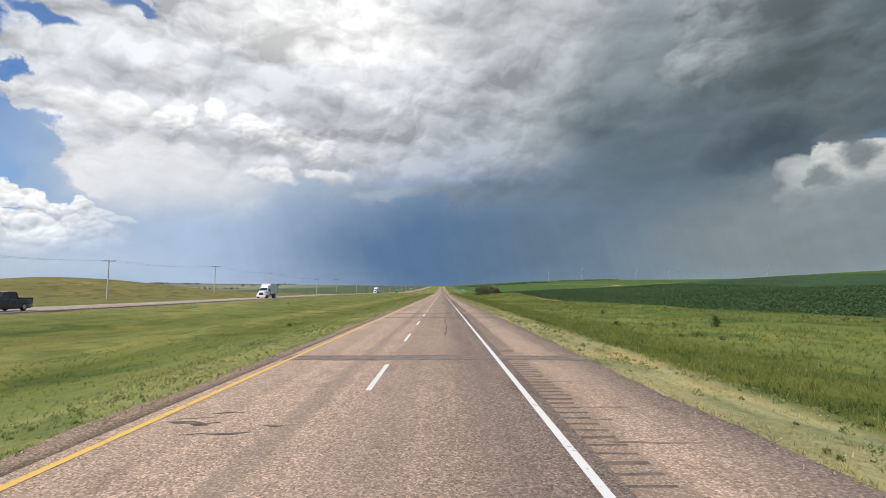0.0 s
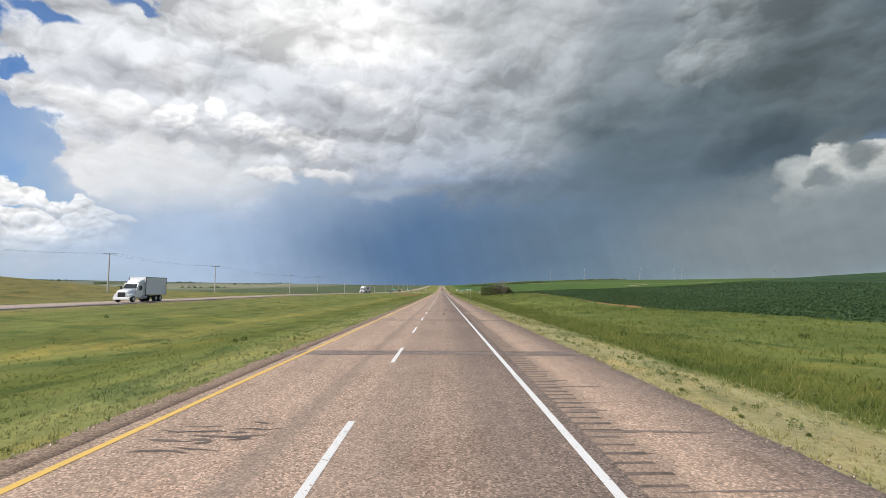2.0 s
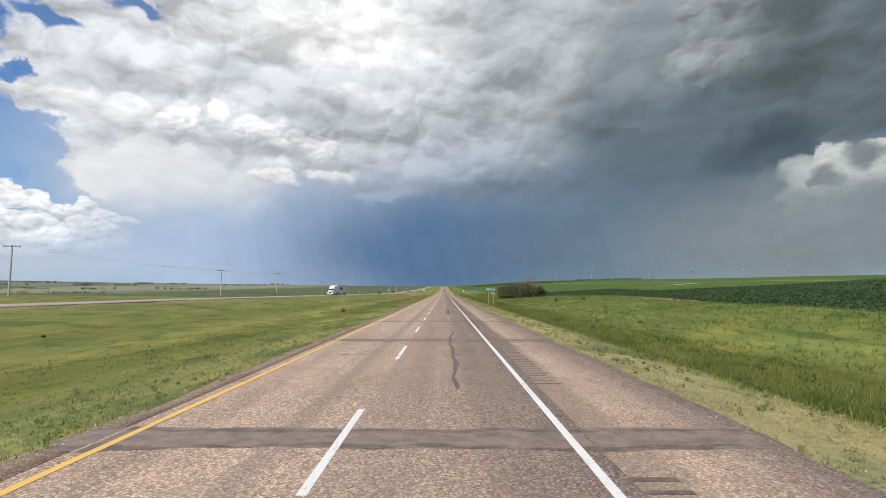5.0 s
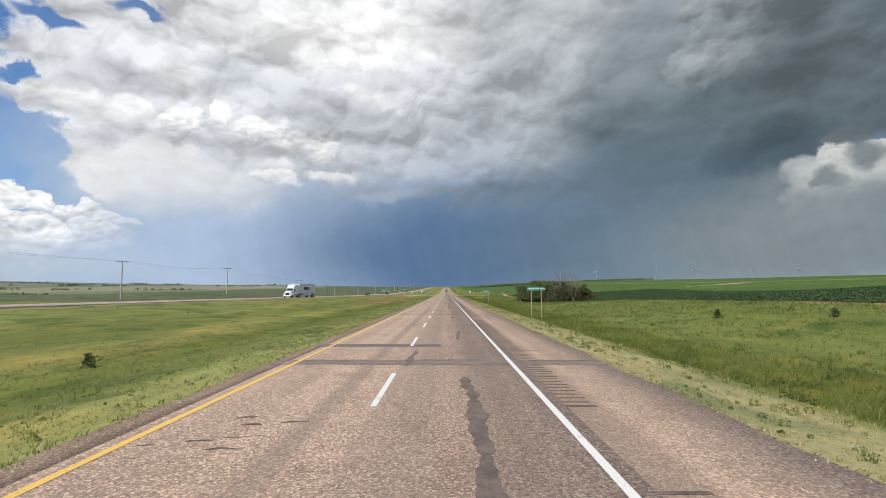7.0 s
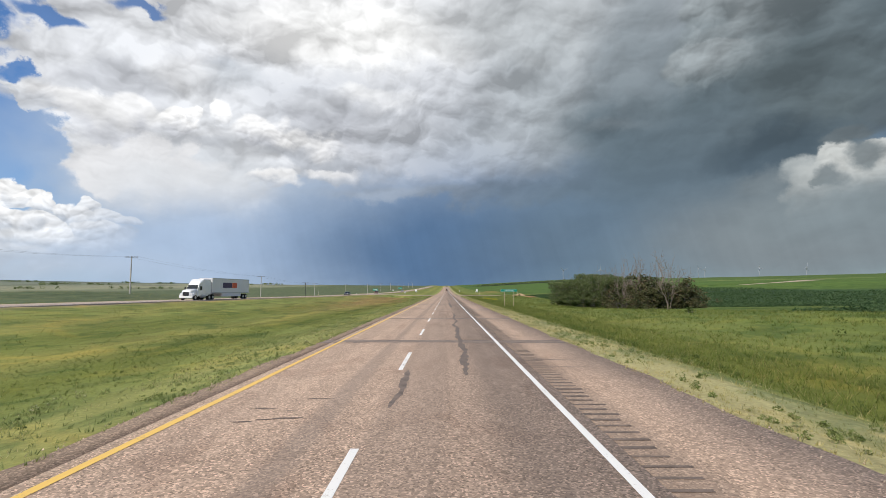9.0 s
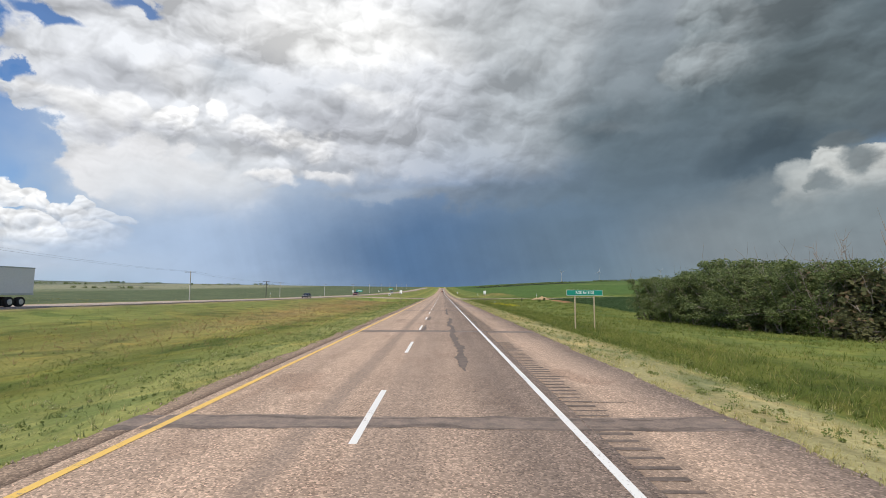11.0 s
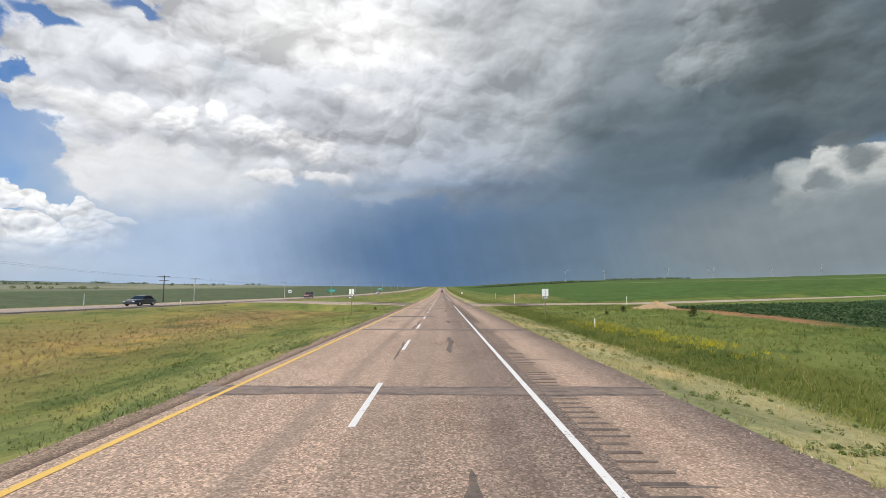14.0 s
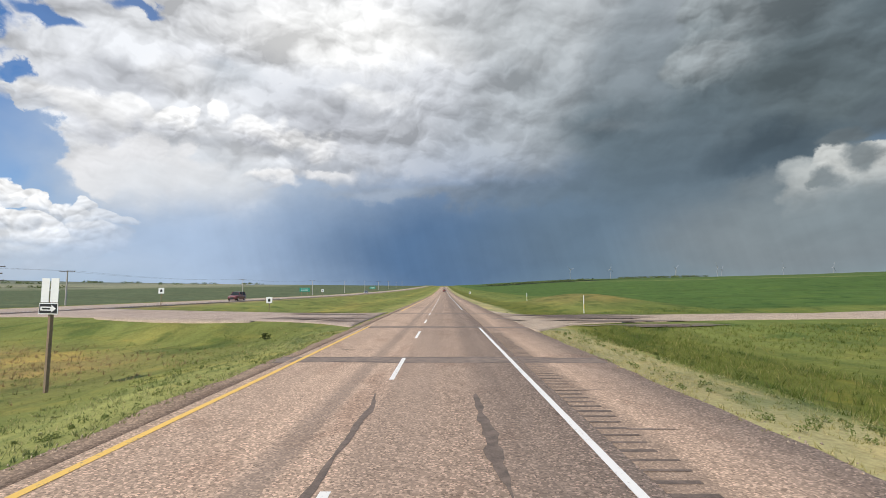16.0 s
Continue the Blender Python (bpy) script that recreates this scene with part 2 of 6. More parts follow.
    mass(-27.9, 15.6, 3.7, 0.6, (0.54, 0.57, 0.62), 0.6, 0.6, 9, 0.25)
    mass(-19.8, 12.6, 3.1, 1.1, (0.97, 0.97, 0.975), 0.92, 0.22, 5, 0.3, (0.62, 0.65, 0.7))
    mass(-13.1, 13.9, 2.9, 1.1, (0.95, 0.95, 0.96), 0.92, 0.22, 5, 0.3, (0.56, 0.6, 0.66))
    mass(-8.4, 22.1, 4.0, 1.4, (0.82, 0.83, 0.845), 0.7, 0.4, 10, 0.32, (0.58, 0.6, 0.64))
    mass(-14.9, 20.2, 5.0, 1.3, (0.56, 0.58, 0.62), 0.5, 0.7, 10, 0.32)
    mass(-11.1, 18.5, 7.1, 1.5, (0.5, 0.52, 0.57), 0.6, 0.6, 10, 0.34)
    mass(-3.1, 18.5, 6.0, 2.4, (0.62, 0.64, 0.68), 0.6, 0.5, 10, 0.34, (0.44, 0.47, 0.52))
    mass(-5.8, 24.2, 7.3, 1.5, (0.56, 0.58, 0.62), 0.5, 0.7, 10, 0.32)
    mass(5.0, 17.5, 10.0, 3.4, (0.41, 0.45, 0.51), 0.75, 0.6, 10, 0.5)
    # falling rain and grey light under it
    mass(-23.3, 4.6, 13.6, 4.9, (0.41, 0.53, 0.72), 0.85, 0.65, 5, 0.04)
    mass(16.0, 23.5, 11.8, 10.9, (0.36, 0.4, 0.43), 0.88, 0.7, 9, 0.36)
    mass(10.3, 30.3, 11.7, 3.5, (0.52, 0.55, 0.57), 0.65, 0.7, 9, 0.28)
    mass(2.3, 4.6, 19.5, 8.4, (0.100, 0.182, 0.322), 1, 0.65, 5, 0.04)
    mass(-5.8, 11.6, 8.0, 0.8, (0.4, 0.45, 0.52), 0.5, 0.7, 9, 0.25)
    mass(9.6, 11.5, 11.8, 1.1, (0.17, 0.215, 0.27), 0.65, 0.7, 9, 0.24)
    # the dark storm
    mass(31.2, 14.9, 16.8, 11.0, (0.128, 0.172, 0.203), 1, 0.42, 9, 0.14)
    mass(40.0, 22.2, 11.5, 6.6, (0.12, 0.155, 0.17), 0.95, 0.45, 9, 0.22)
    mass(24.3, 17.4, 10.6, 2.2, (0.118, 0.158, 0.188), 0.75, 0.6, 10, 0.22)
    mass(19.7, 17.6, 2.9, 0.7, (0.2, 0.24, 0.27), 0.6, 0.8, 8, 0.25)
    mass(34.5, 13.7, 6.0, 2.3, (0.066, 0.096, 0.122), 0.85, 0.55, 9, 0.16)
    mass(22.4, 25.6, 4.5, 6.0, (0.235, 0.278, 0.31), 0.75, 0.7, 6, 0.2)
    mass(33.8, 23.6, 8.5, 4.8, (0.225, 0.262, 0.283), 0.95, 0.12, 6, 0.42, (0.135, 0.17, 0.192), 0.06)
    mass(31.7, 25.9, 4.3, 2.9, (0.29, 0.33, 0.35), 0.9, 0.12, 5, 0.4, (0.19, 0.228, 0.248), 0.08)
    mass(29.1, 23.4, 4.0, 2.1, (0.325, 0.365, 0.385), 0.95, 0.1, 4, 0.36, (0.195, 0.235, 0.256), 0.1)
    mass(29.7, 28.1, 2.7, 2.0, (0.32, 0.36, 0.38), 0.9, 0.14, 4, 0.36, (0.22, 0.258, 0.278), 0.1)
    mass(33.7, 22.6, 3.4, 1.9, (0.235, 0.272, 0.29), 0.7, 0.4, 6, 0.4, (0.15, 0.187, 0.205), 0.08)
    mass(40.1, 22.6, 5.4, 5.2, (0.132, 0.168, 0.187), 0.85, 0.8, 6, 0.42)
    mass(31.6, 19.7, 7.6, 1.4, (0.118, 0.158, 0.184), 0.8, 0.7, 6, 0.25)
    mass(37.1, 20.7, 5.1, 2.8, (0.11, 0.142, 0.158), 0.85, 0.5, 10, 0.28)
    mass(19.7, 5.6, 14.9, 7.9, (0.135, 0.195, 0.255), 0.85, 0.7, 4, 0.04)
    mass(35.8, 4.6, 12.4, 4.9, (0.215, 0.255, 0.28), 0.9, 0.75, 4, 0.05)
    mass(41.2, 9.6, 5.7, 3.5, (0.5, 0.52, 0.51), 1, 0.1, 7, 0.26, (0.3, 0.335, 0.345), 0.25)
    mass(39.2, 5.2, 11.7, 3.7, (0.22, 0.26, 0.284), 0.97, 0.55, 5, 0.06)
    mass(37.1, 11.3, 1.8, 1.2, (0.42, 0.45, 0.45), 0.8, 0.35, 8, 0.28)
    mass(39.1, 10.4, 1.1, 0.8, (0.19, 0.22, 0.235), 0.95, 0.4, 6, 0.25)
    mass(38.2, 10.1, 0.7, 0.4, (0.2, 0.23, 0.24), 0.9, 0.3, 6, 0.25)
    mass(42.1, 11.7, 1.3, 1.2, (0.17, 0.2, 0.215), 0.9, 0.4, 7, 0.25)
    mass(41.0, 13.7, 2.2, 0.7, (0.13, 0.16, 0.178), 0.95, 0.35, 8, 0.25)
    mass(34.0, 10.7, 2.3, 1.2, (0.19, 0.225, 0.245), 0.6, 0.6, 7, 0.2)
    mass(44.7, 15.6, 3.2, 1.9, (0.105, 0.135, 0.155), 1, 0.4, 6, 0.2)
    mass(40.4, 7.2, 7.6, 2.5, (0.235, 0.285, 0.312), 0.85, 0.8, 4, 0.08)
    # falling rain: faint upright streaks below the cloud base
    streak = k.math("SUBTRACT", k.noise(k.xyz(k.math("MULTIPLY_ADD", el, 0.28, az), k.math("MULTIPLY", el, 0.05), 0.0), 0.55, 4.0, 0.6), 0.5)
    wet = k.math("MULTIPLY", k.ramp(el, 13.0, 5.0), k.ramp(k.math("ABSOLUTE", k.math("SUBTRACT", az, 8.0)), 42.0, 30.0))
    grain, curl, _ = k.split(share)
    gain = k.math("ADD", 1.0, k.math("MULTIPLY", texture, grain))
    gain = k.math("ADD", gain, k.math("MULTIPLY", small, curl))
    gain = k.math("ADD", gain, k.math("MULTIPLY", k.math("MULTIPLY", streak, wet), 0.20))
    gain = k.math("MAXIMUM", gain, 0.3)
    colour = k.vec("SCALE", tone, gain)
    k.put(back.inputs[0], colour)
    back.inputs[1].default_value = 1.0


build_sky()


# ---- materials ----
def surface(name, rough=0.8, metal=0.0):
    m = bpy.data.materials.new(name)
    m.use_nodes = True
    k = Nodes(m.node_tree)
    b = m.node_tree.nodes["Principled BSDF"]
    b.inputs["Roughness"].default_value, b.inputs["Metallic"].default_value = rough, metal
    return m, k, b


def bump(k, b, height, strength=0.3, distance=0.02):
    n = k.add("ShaderNodeBump")
    k.put(n.inputs["Height"], height)
    n.inputs["Strength"].default_value, n.inputs["Distance"].default_value = strength, distance
    k.put(b.inputs["Normal"], n.outputs[0])


def plain(name, colour, rough=0.6, metal=0.0, scale=6.0, vary=0.25, relief=0.1, coat=0.0):
    """A painted or bare material with two sizes of unevenness."""
    m, k, b = surface(name, rough, metal)
    v = k.add("ShaderNodeTexCoord").outputs["Object"]
    n = k.math("ADD", k.math("MULTIPLY", k.noise(v, scale, 5.0, 0.6), 0.65), k.math("MULTIPLY", k.noise(v, scale * 9, 3.0), 0.35))
    f = k.ramp(n, 0.25, 0.75, 1 - vary, 1 + vary * 0.6, smooth=False)
    k.put(b.inputs["Base Color"], k.vec("SCALE", k.mix(0.0, colour, colour), f))
    k.put(b.inputs["Roughness"], k.math("ADD", k.math("MULTIPLY", n, 0.2), rough - 0.1, clamp=True))
    if relief:
        bump(k, b, n, relief, 0.01)
    if coat:
        b.inputs["Coat Weight"].default_value = coat
    return m


def patches(k, v):
    """Where the grass grows thick and dark: long low clumps, shared by the soil and the blades on it."""
    x, y, z = k.split(v)
    return k.noise(k.xyz(x, k.math("MULTIPLY", y, 0.55), 0.0), 0.30, 5.0, 0.62, 0.6)


def ground_material():
    """Soil and cover: its kind comes from the sheet's own colour, broken up by noise of several sizes."""
    m, k, b = surface("prairie_cover", 0.95)
    v = k.add("ShaderNodeNewGeometry").outputs["Position"]
    base = k.add("ShaderNodeVertexColor", layer_name="cover").outputs[0]
    big = k.noise(v, 0.035, 5.0, 0.6)
    sx, sy, sz = k.split(v)
    mid = k.noise(k.xyz(sx, k.math("MULTIPLY", sy, 0.16), sz), 0.75, 6.0, 0.62, 0.5)
    fine = k.noise(v, 7.0, 5.0, 0.7)
    n = k.math("ADD", k.math("ADD", k.math("MULTIPLY", big, 0.5), k.math("MULTIPLY", mid, 0.7)), k.math("MULTIPLY", fine, 0.8))
    c = k.vec("SCALE", base, k.ramp(n, 0.70, 1.30, 0.52, 1.42, smooth=False))
    dry = k.ramp(k.noise(v, 0.16, 6.0, 0.62, 0.8), 0.50, 0.68, 0.0, 0.5)
    c = k.mix(dry, c, k.mix(1.0, c, (1.75, 1.35, 1.15), "MULTIPLY"))
    lush = k.ramp(patches(k, v), 0.50, 0.64, 0.0, 0.75)
    c = k.mix(lush, c, k.mix(1.0, c, (0.46, 0.60, 0.55), "MULTIPLY"))
    k.put(b.inputs["Base Color"], c)
    b.inputs["Specular IOR Level"].default_value = 0.15
    bump(k, b, n, 0.6, 0.12)
    return m


def asphalt_material(name, colour, pebble=0.6, lanes=True):
    m, k, b = surface(name, 0.85)
    v = k.add("ShaderNodeNewGeometry").outputs["Position"]
    x, y, z = k.split(v)
    chips = k.cells(v, 30.0, out="Color")
    cx, cy, cz = k.split(chips)
    pit = k.cells(v, 30.0)
    big = k.noise(v, 0.12, 5.0, 0.6, 0.5)
    mid = k.noise(v, 1.3, 6.0, 0.65)
    long = k.noise(k.xyz(k.math("MULTIPLY", x, 1.6), k.math("MULTIPLY", y, 0.03), 0.0), 1.0, 5.0, 0.6)
    c = k.mix(k.ramp(cx, 0.45, 0.95, 0.0, pebble), colour, tuple(min(1, q * 1.9) for q in colour))
    c = k.mix(k.ramp(cy, 0.66, 0.95, 0.0, pebble), c, tuple(q * 0.35 for q in colour))
    f = k.math("ADD", k.math("ADD", k.math("MULTIPLY", big, 0.5), k.math("MULTIPLY", mid, 0.45)), k.math("MULTIPLY", long, 0.6))
    c = k.vec("SCALE", c, k.ramp(f, 0.5, 1.05, 0.74, 1.24, smooth=False))
    c = k.mix(k.ramp(cz, 0.80, 0.90, 0.0, pebble), c, tuple(min(1, q * 2.5) for q in colour))
    stain = k.ramp(k.noise(k.xyz(x, k.math("MULTIPLY", y, 0.45), 0.0), 0.55, 6.0, 0.68, 0.8), 0.52, 0.70, 0.0, 0.55)
    c = k.mix(stain, c, k.mix(1.0, c, (0.66, 0.60, 0.58), "MULTIPLY"))
    if not lanes:
        track = k.ramp(k.math("ABSOLUTE", k.math("SUBTRACT", k.math("MULTIPLY_ADD", k.math("SUBTRACT", mid, 0.5), 0.6, x), 2.82)), 0.25, 0.75, 0.5, 0.0)
        c = k.mix(k.math("MULTIPLY", track, k.math("ADD", 0.35, mid)), c, (0.170, 0.132, 0.108))
    if lanes:
        # worn and rubbered wheel paths
        for at, wide, much in ((-4.6, 0.42, 0.12), (-2.75, 0.24, 0.48), (-0.85, 0.45, 0.26), (1.0, 0.42, 0.24), (-1.5, 0.2, 0.25)):
            d = k.math("ABSOLUTE", k.math("SUBTRACT", k.math("MULTIPLY_ADD", k.math("SUBTRACT", long, 0.5), 0.5, x), at))
            path = k.ramp(d, wide * 0.4, wide * 1.6, much, 0.0)
            c = k.mix(k.math("MULTIPLY", path, k.math("ADD", 0.45, mid)), c, (0.200, 0.160, 0.132))
    k.put(b.inputs["Base Color"], c)
    b.inputs["Specular IOR Level"].default_value = 0.25
    bump(k, b, k.math("ADD", k.math("MULTIPLY", pit, -0.6), mid), 0.35, 0.012)
    return m


def tar_material(name, dark, light):
    m, k, b = surface(name, 0.7)
    v = k.add("ShaderNodeNewGeometry").outputs["Position"]
    n = k.math("ADD", k.math("MULTIPLY", k.noise(v, 3.0, 7.0, 0.7), 0.7), k.math("MULTIPLY", k.noise(v, 28.0, 3.0, 0.6), 0.3))
    k.put(b.inputs["Base Color"], k.mix(k.ramp(n, 0.36, 0.64), dark, light))
    bump(k, b, n, 0.3, 0.01)
    return m


def paint_material(name, colour, under):
    """Road paint, worn through to the chips."""
    m, k, b = surface(name, 0.75)
    v = k.add("ShaderNodeNewGeometry").outputs["Position"]
    wear = k.math("ADD", k.math("MULTIPLY", k.noise(v, 16.0, 5.0, 0.7), 0.75), k.math("MULTIPLY", k.noise(v, 1.6, 4.0), 0.35))
    k.put(b.inputs["Base Color"], k.mix(k.ramp(wear, 0.60, 0.74), colour, under))
    bump(k, b, wear, 0.2, 0.005)
    return m


def blade_material(name, low, high, tip=None):
    """Leaves and blades: each one takes its own shade."""
    m, k, b = surface(name, 0.85)
    r = k.add("ShaderNodeNewGeometry").outputs["Random Per Island"]
    p = k.add("ShaderNodeNewGeometry").outputs["Position"]
    n = k.math("ADD", k.math("MULTIPLY", r, 0.6), k.math("MULTIPLY", k.noise(p, 0.22, 4.0, 0.6), 0.6))
    c = k.mix(k.ramp(n, 0.25, 0.9, smooth=False), low, high)
    if tip:
        c = k.mix(k.ramp(r, 0.86, 0.9), c, tip)
        c = k.mix(k.ramp(patches(k, p), 0.50, 0.64, 0.0, 0.7), c, k.mix(1.0, c, (0.50, 0.64, 0.6), "MULTIPLY"))
        c = k.mix(k.ramp(patches(k, p), 0.42, 0.30, 0.0, 0.6), c, k.mix(1.0, c, (1.40, 1.22, 1.30), "MULTIPLY"))
    # thin leaves: half the light passes through
    diffuse, through_leaf, both = k.add("ShaderNodeBsdfDiffuse"), k.add("ShaderNodeBsdfTranslucent"), k.add("ShaderNodeMixShader")
    k.put(diffuse.inputs[0], c)
    k.put(through_leaf.inputs[0], c)
    both.inputs[0].default_value = 0.42
    k.put(both.inputs[1], diffuse.outputs[0])
    k.put(both.inputs[2], through_leaf.outputs[0])
    k.put(m.node_tree.nodes["Material Output"].inputs[0], both.outputs[0])
    m.node_tree.nodes.remove(b)
    return m


MAT_GROUND = ground_material()
MAT_ROAD = asphalt_material("chip_seal", (0.355, 0.255, 0.188))
MAT_SHOULDER = asphalt_material("shoulder_asphalt", (0.355, 0.255, 0.188), 0.5, False)
MAT_LEFT_SHOULDER = asphalt_material("dark_shoulder_asphalt", (0.240, 0.172, 0.122), 0.5, False)
MAT_OTHER = asphalt_material("far_chip_seal", (0.37, 0.29, 0.235), 0.3, False)
MAT_GRAVEL = asphalt_material("gravel", (0.36, 0.285, 0.215), 0.6, False)
MAT_TAR = tar_material("tar", (0.100, 0.076, 0.060), (0.215, 0.160, 0.125))
MAT_BAND = tar_material("worn_repair", (0.165, 0.128, 0.104), (0.300, 0.222, 0.172))
MAT_PATCH = tar_material("grey_patch_asphalt", (0.135, 0.108, 0.092), (0.215, 0.172, 0.145))
MAT_WHITE = paint_material("white_road_paint", (0.78, 0.76, 0.72), (0.29, 0.22, 0.18))
MAT_YELLOW = paint_material("yellow_road_paint", (0.78, 0.50, 0.12), (0.29, 0.22, 0.17))


# ---- building helpers ----
def sheet(name, verts, faces, material, parent=None, smooth=False):
    """A mesh object from numpy arrays of corners and of faces that all have the same number of corners."""
    verts, faces = np.asarray(verts, np.float32), np.asarray(faces, np.int32)
    me = bpy.data.meshes.new(name)
    n, c = faces.shape
    me.vertices.add(len(verts))
    me.vertices.foreach_set("co", verts.ravel())
    me.loops.add(n * c)
    me.loops.foreach_set("vertex_index", faces.ravel())
    me.polygons.add(n)
    me.polygons.foreach_set("loop_start", np.arange(0, n * c, c, dtype=np.int32))
    me.polygons.foreach_set("loop_total", np.full(n, c, np.int32))
    if smooth:
        me.polygons.foreach_set("use_smooth", np.ones(n, bool))
    me.update()
    me.validate()
    me.materials.append(material)
    ob = new(name, me)
    ob.parent = parent
    return ob


def grid_faces(rows, cols):
    i = np.arange(rows - 1)[:, None] * cols + np.arange(cols - 1)[None, :]
    return np.stack([i, i + 1, i + cols + 1, i + cols], -1).reshape(-1, 4)


def wave(v, seed=0.0):
    """Smooth made-up unevenness between about -1 and 1."""
    v = np.asarray(v, float)
    return (np.sin(v * 1.0 + seed) + 0.6 * np.sin(v * 2.33 + seed * 2.1 + 1) + 0.4 * np.sin(v * 4.71 + seed * 3.7 + 2)) / 2


def ease(v, a, b):
    t = np.clip((np.asarray(v, float) - a) / (b - a), 0, 1)
    return t * t * (3 - 2 * t)


def table(v, xs, ys, width=0.0):
    """A smoothed table."""
    v = np.asarray(v, float)
    return sum(np.interp(v + d * width, xs, ys) for d in (-1, -0.5, 0, 0.5, 1)) / 5


# ---- the lie of the land ----
LEFT_EDGE, RIGHT_EDGE = -6.5, 5.6
CROSS = 486.0                      # where the side road meets the highway


def other_x(y):
    return table(y, (-400, 40, 140, 220, 330, 440, 560, 900, 1500, 5000), (-44, -44, -50, -52, -48, -45, -44, -40, -36, -36), 30)


def other_z(y):
    return road_z(y) + table(y, (-400, 45, 120, 220, 330, 430, 5000), (0.55, 0.55, 0.65, 1.0, 0.8, 0.42, 0.4), 25)


def crossing(y, x=0.0):
    """How far a place belongs to the side road's bank."""
    return 1 - ease(np.abs(np.asarray(y, float) - CROSS), 7.5, 15.0)


def hummocks(x, y):
    """Low uneven swells in the rough grass."""
    return 0.07 * wave(y / 1.7 + 1.5 * wave(x / 4.1, 1), 5) * wave(x / 2.3 + wave(y / 6.3), 2) + 0.10 * wave(y / 5.1 + 1.2 * wave(x / 7, 3), 1) * wave(x / 5.2, 4)


def height(x, y):
    x, y = np.broadcast_arrays(np.asarray(x, float), np.asarray(y, float))
    rz, xo, oz = road_z(y), other_x(y), other_z(y)
    # left: the median between the carriageways
    t = np.clip((LEFT_EDGE - x) / (LEFT_EDGE - (xo + 6.2)), 0, 1)
    dip = 1.15 * np.sin(np.pi * t ** 0.8) ** 1.3 * (1 - crossing(y))
    z_med = rz + (oz - rz) * ease(t, 0, 1) - dip - 0.06
    # beyond the other carriageway: mounds, then a wide low plain that rises to the far horizon
    d = np.maximum(xo - 6.2 - x, 0)
    fall = np.interp(d, (0, 12, 45, 110, 300, 1000, 2500, 4600), (-0.1, -0.2, -0.3, 0.2, 0.5, 4.5, 24, 66))
    side = table(y, (-400, 60, 117, 150, 172, 227, 270, 312, 345, 372, 400, 457, 543, 640, 900), (-0.6, -0.6, -0.9, 0.2, 0.4, 0.7, 0.4, -0.3, 0.2, 0.4, 0.2, -1.1, -3.2, -3.0, -0.5), 8) * ease(d, 3, 26) * (1 - ease(d, 150, 420))
    mound = 6.2 * np.exp(-((x + 122) / 36) ** 2 - ((y - 150) / 66) ** 2) + 1.6 * np.exp(-((x + 92) / 24) ** 2 - ((y - 355) / 42) ** 2)
    z_left = oz + fall + side + mound * ease(d, 0, 40) + 0.5 * wave(x / 60 + y / 90) * ease(d, 20, 200)
    # right: bank, ditch, back slope, field
    edge = table(y, (-400, 36, 90, 150, 225, 290, 345, 390, 430, 470, 560, 5000), (0.5, 0.5, 0.2, -0.5, 1.9, 0.6, -1.2, -1.0, 0.1, 0.2, 0.5, 0.5), 14)
    bank = np.interp(x, (RIGHT_EDGE, 6.2, 8.4, 11.0, 14.0), (-0.08, -0.12, -0.3, -0.75, -0.7))
    s = ease(x, 12.5, 33.0)
    rise = np.interp(x, (33, 90, 150, 300, 450, 800, 1500, 4600), (0, 2.6, 7.0, 15.6, 20, 22, 28, 60))
    low = table(y, (-400, 250, 360, 470, 700, 5000), (1, 1, 0.85, 0.8, 0.9, 1.0), 40)
    z_right = rz + bank * (1 - s) + (edge + rise * low) * s + 0.25 * wave(x / 17 + y / 23) * ease(x, 14, 40)
    z_right = z_right + 1.1 * np.exp(-((x - 27) / 6) ** 2 - ((y - 172) / 26) ** 2)
    z_right = z_right + 2.0 * np.exp(-((x - 24) / 9) ** 2 - ((y - 530) / 24) ** 2)
    c = crossing(y) * (1 - ease(x, 90, 180))
    z_right = z_right * (1 - c) + (rz - 0.22 + np.interp(x, (6, 40, 180), (0, 0.25, 4.6))) * c
    z = np.where(x > 0, z_right, np.where(x > xo + 6.2, z_med, z_left))
    z = np.where((x > xo - 6.2) & (x <= xo + 6.2), oz - 0.12, z)
    z = np.where((x >= LEFT_EDGE - 0.2) & (x <= RIGHT_EDGE + 0.1), rz - 0.12, z)
    # far ahead the land swells up to the skyline
    far = ease(y, 1200, 4600)
    return z + far * 22 * (1 - np.exp(-(x / 500) ** 2) * 0.6) + (0.05 * wave(x * 1.1 + y * 0.7) + hummocks(x, y)) * ease(np.abs(x), 7.5, 10) * (1 - crossing(y))


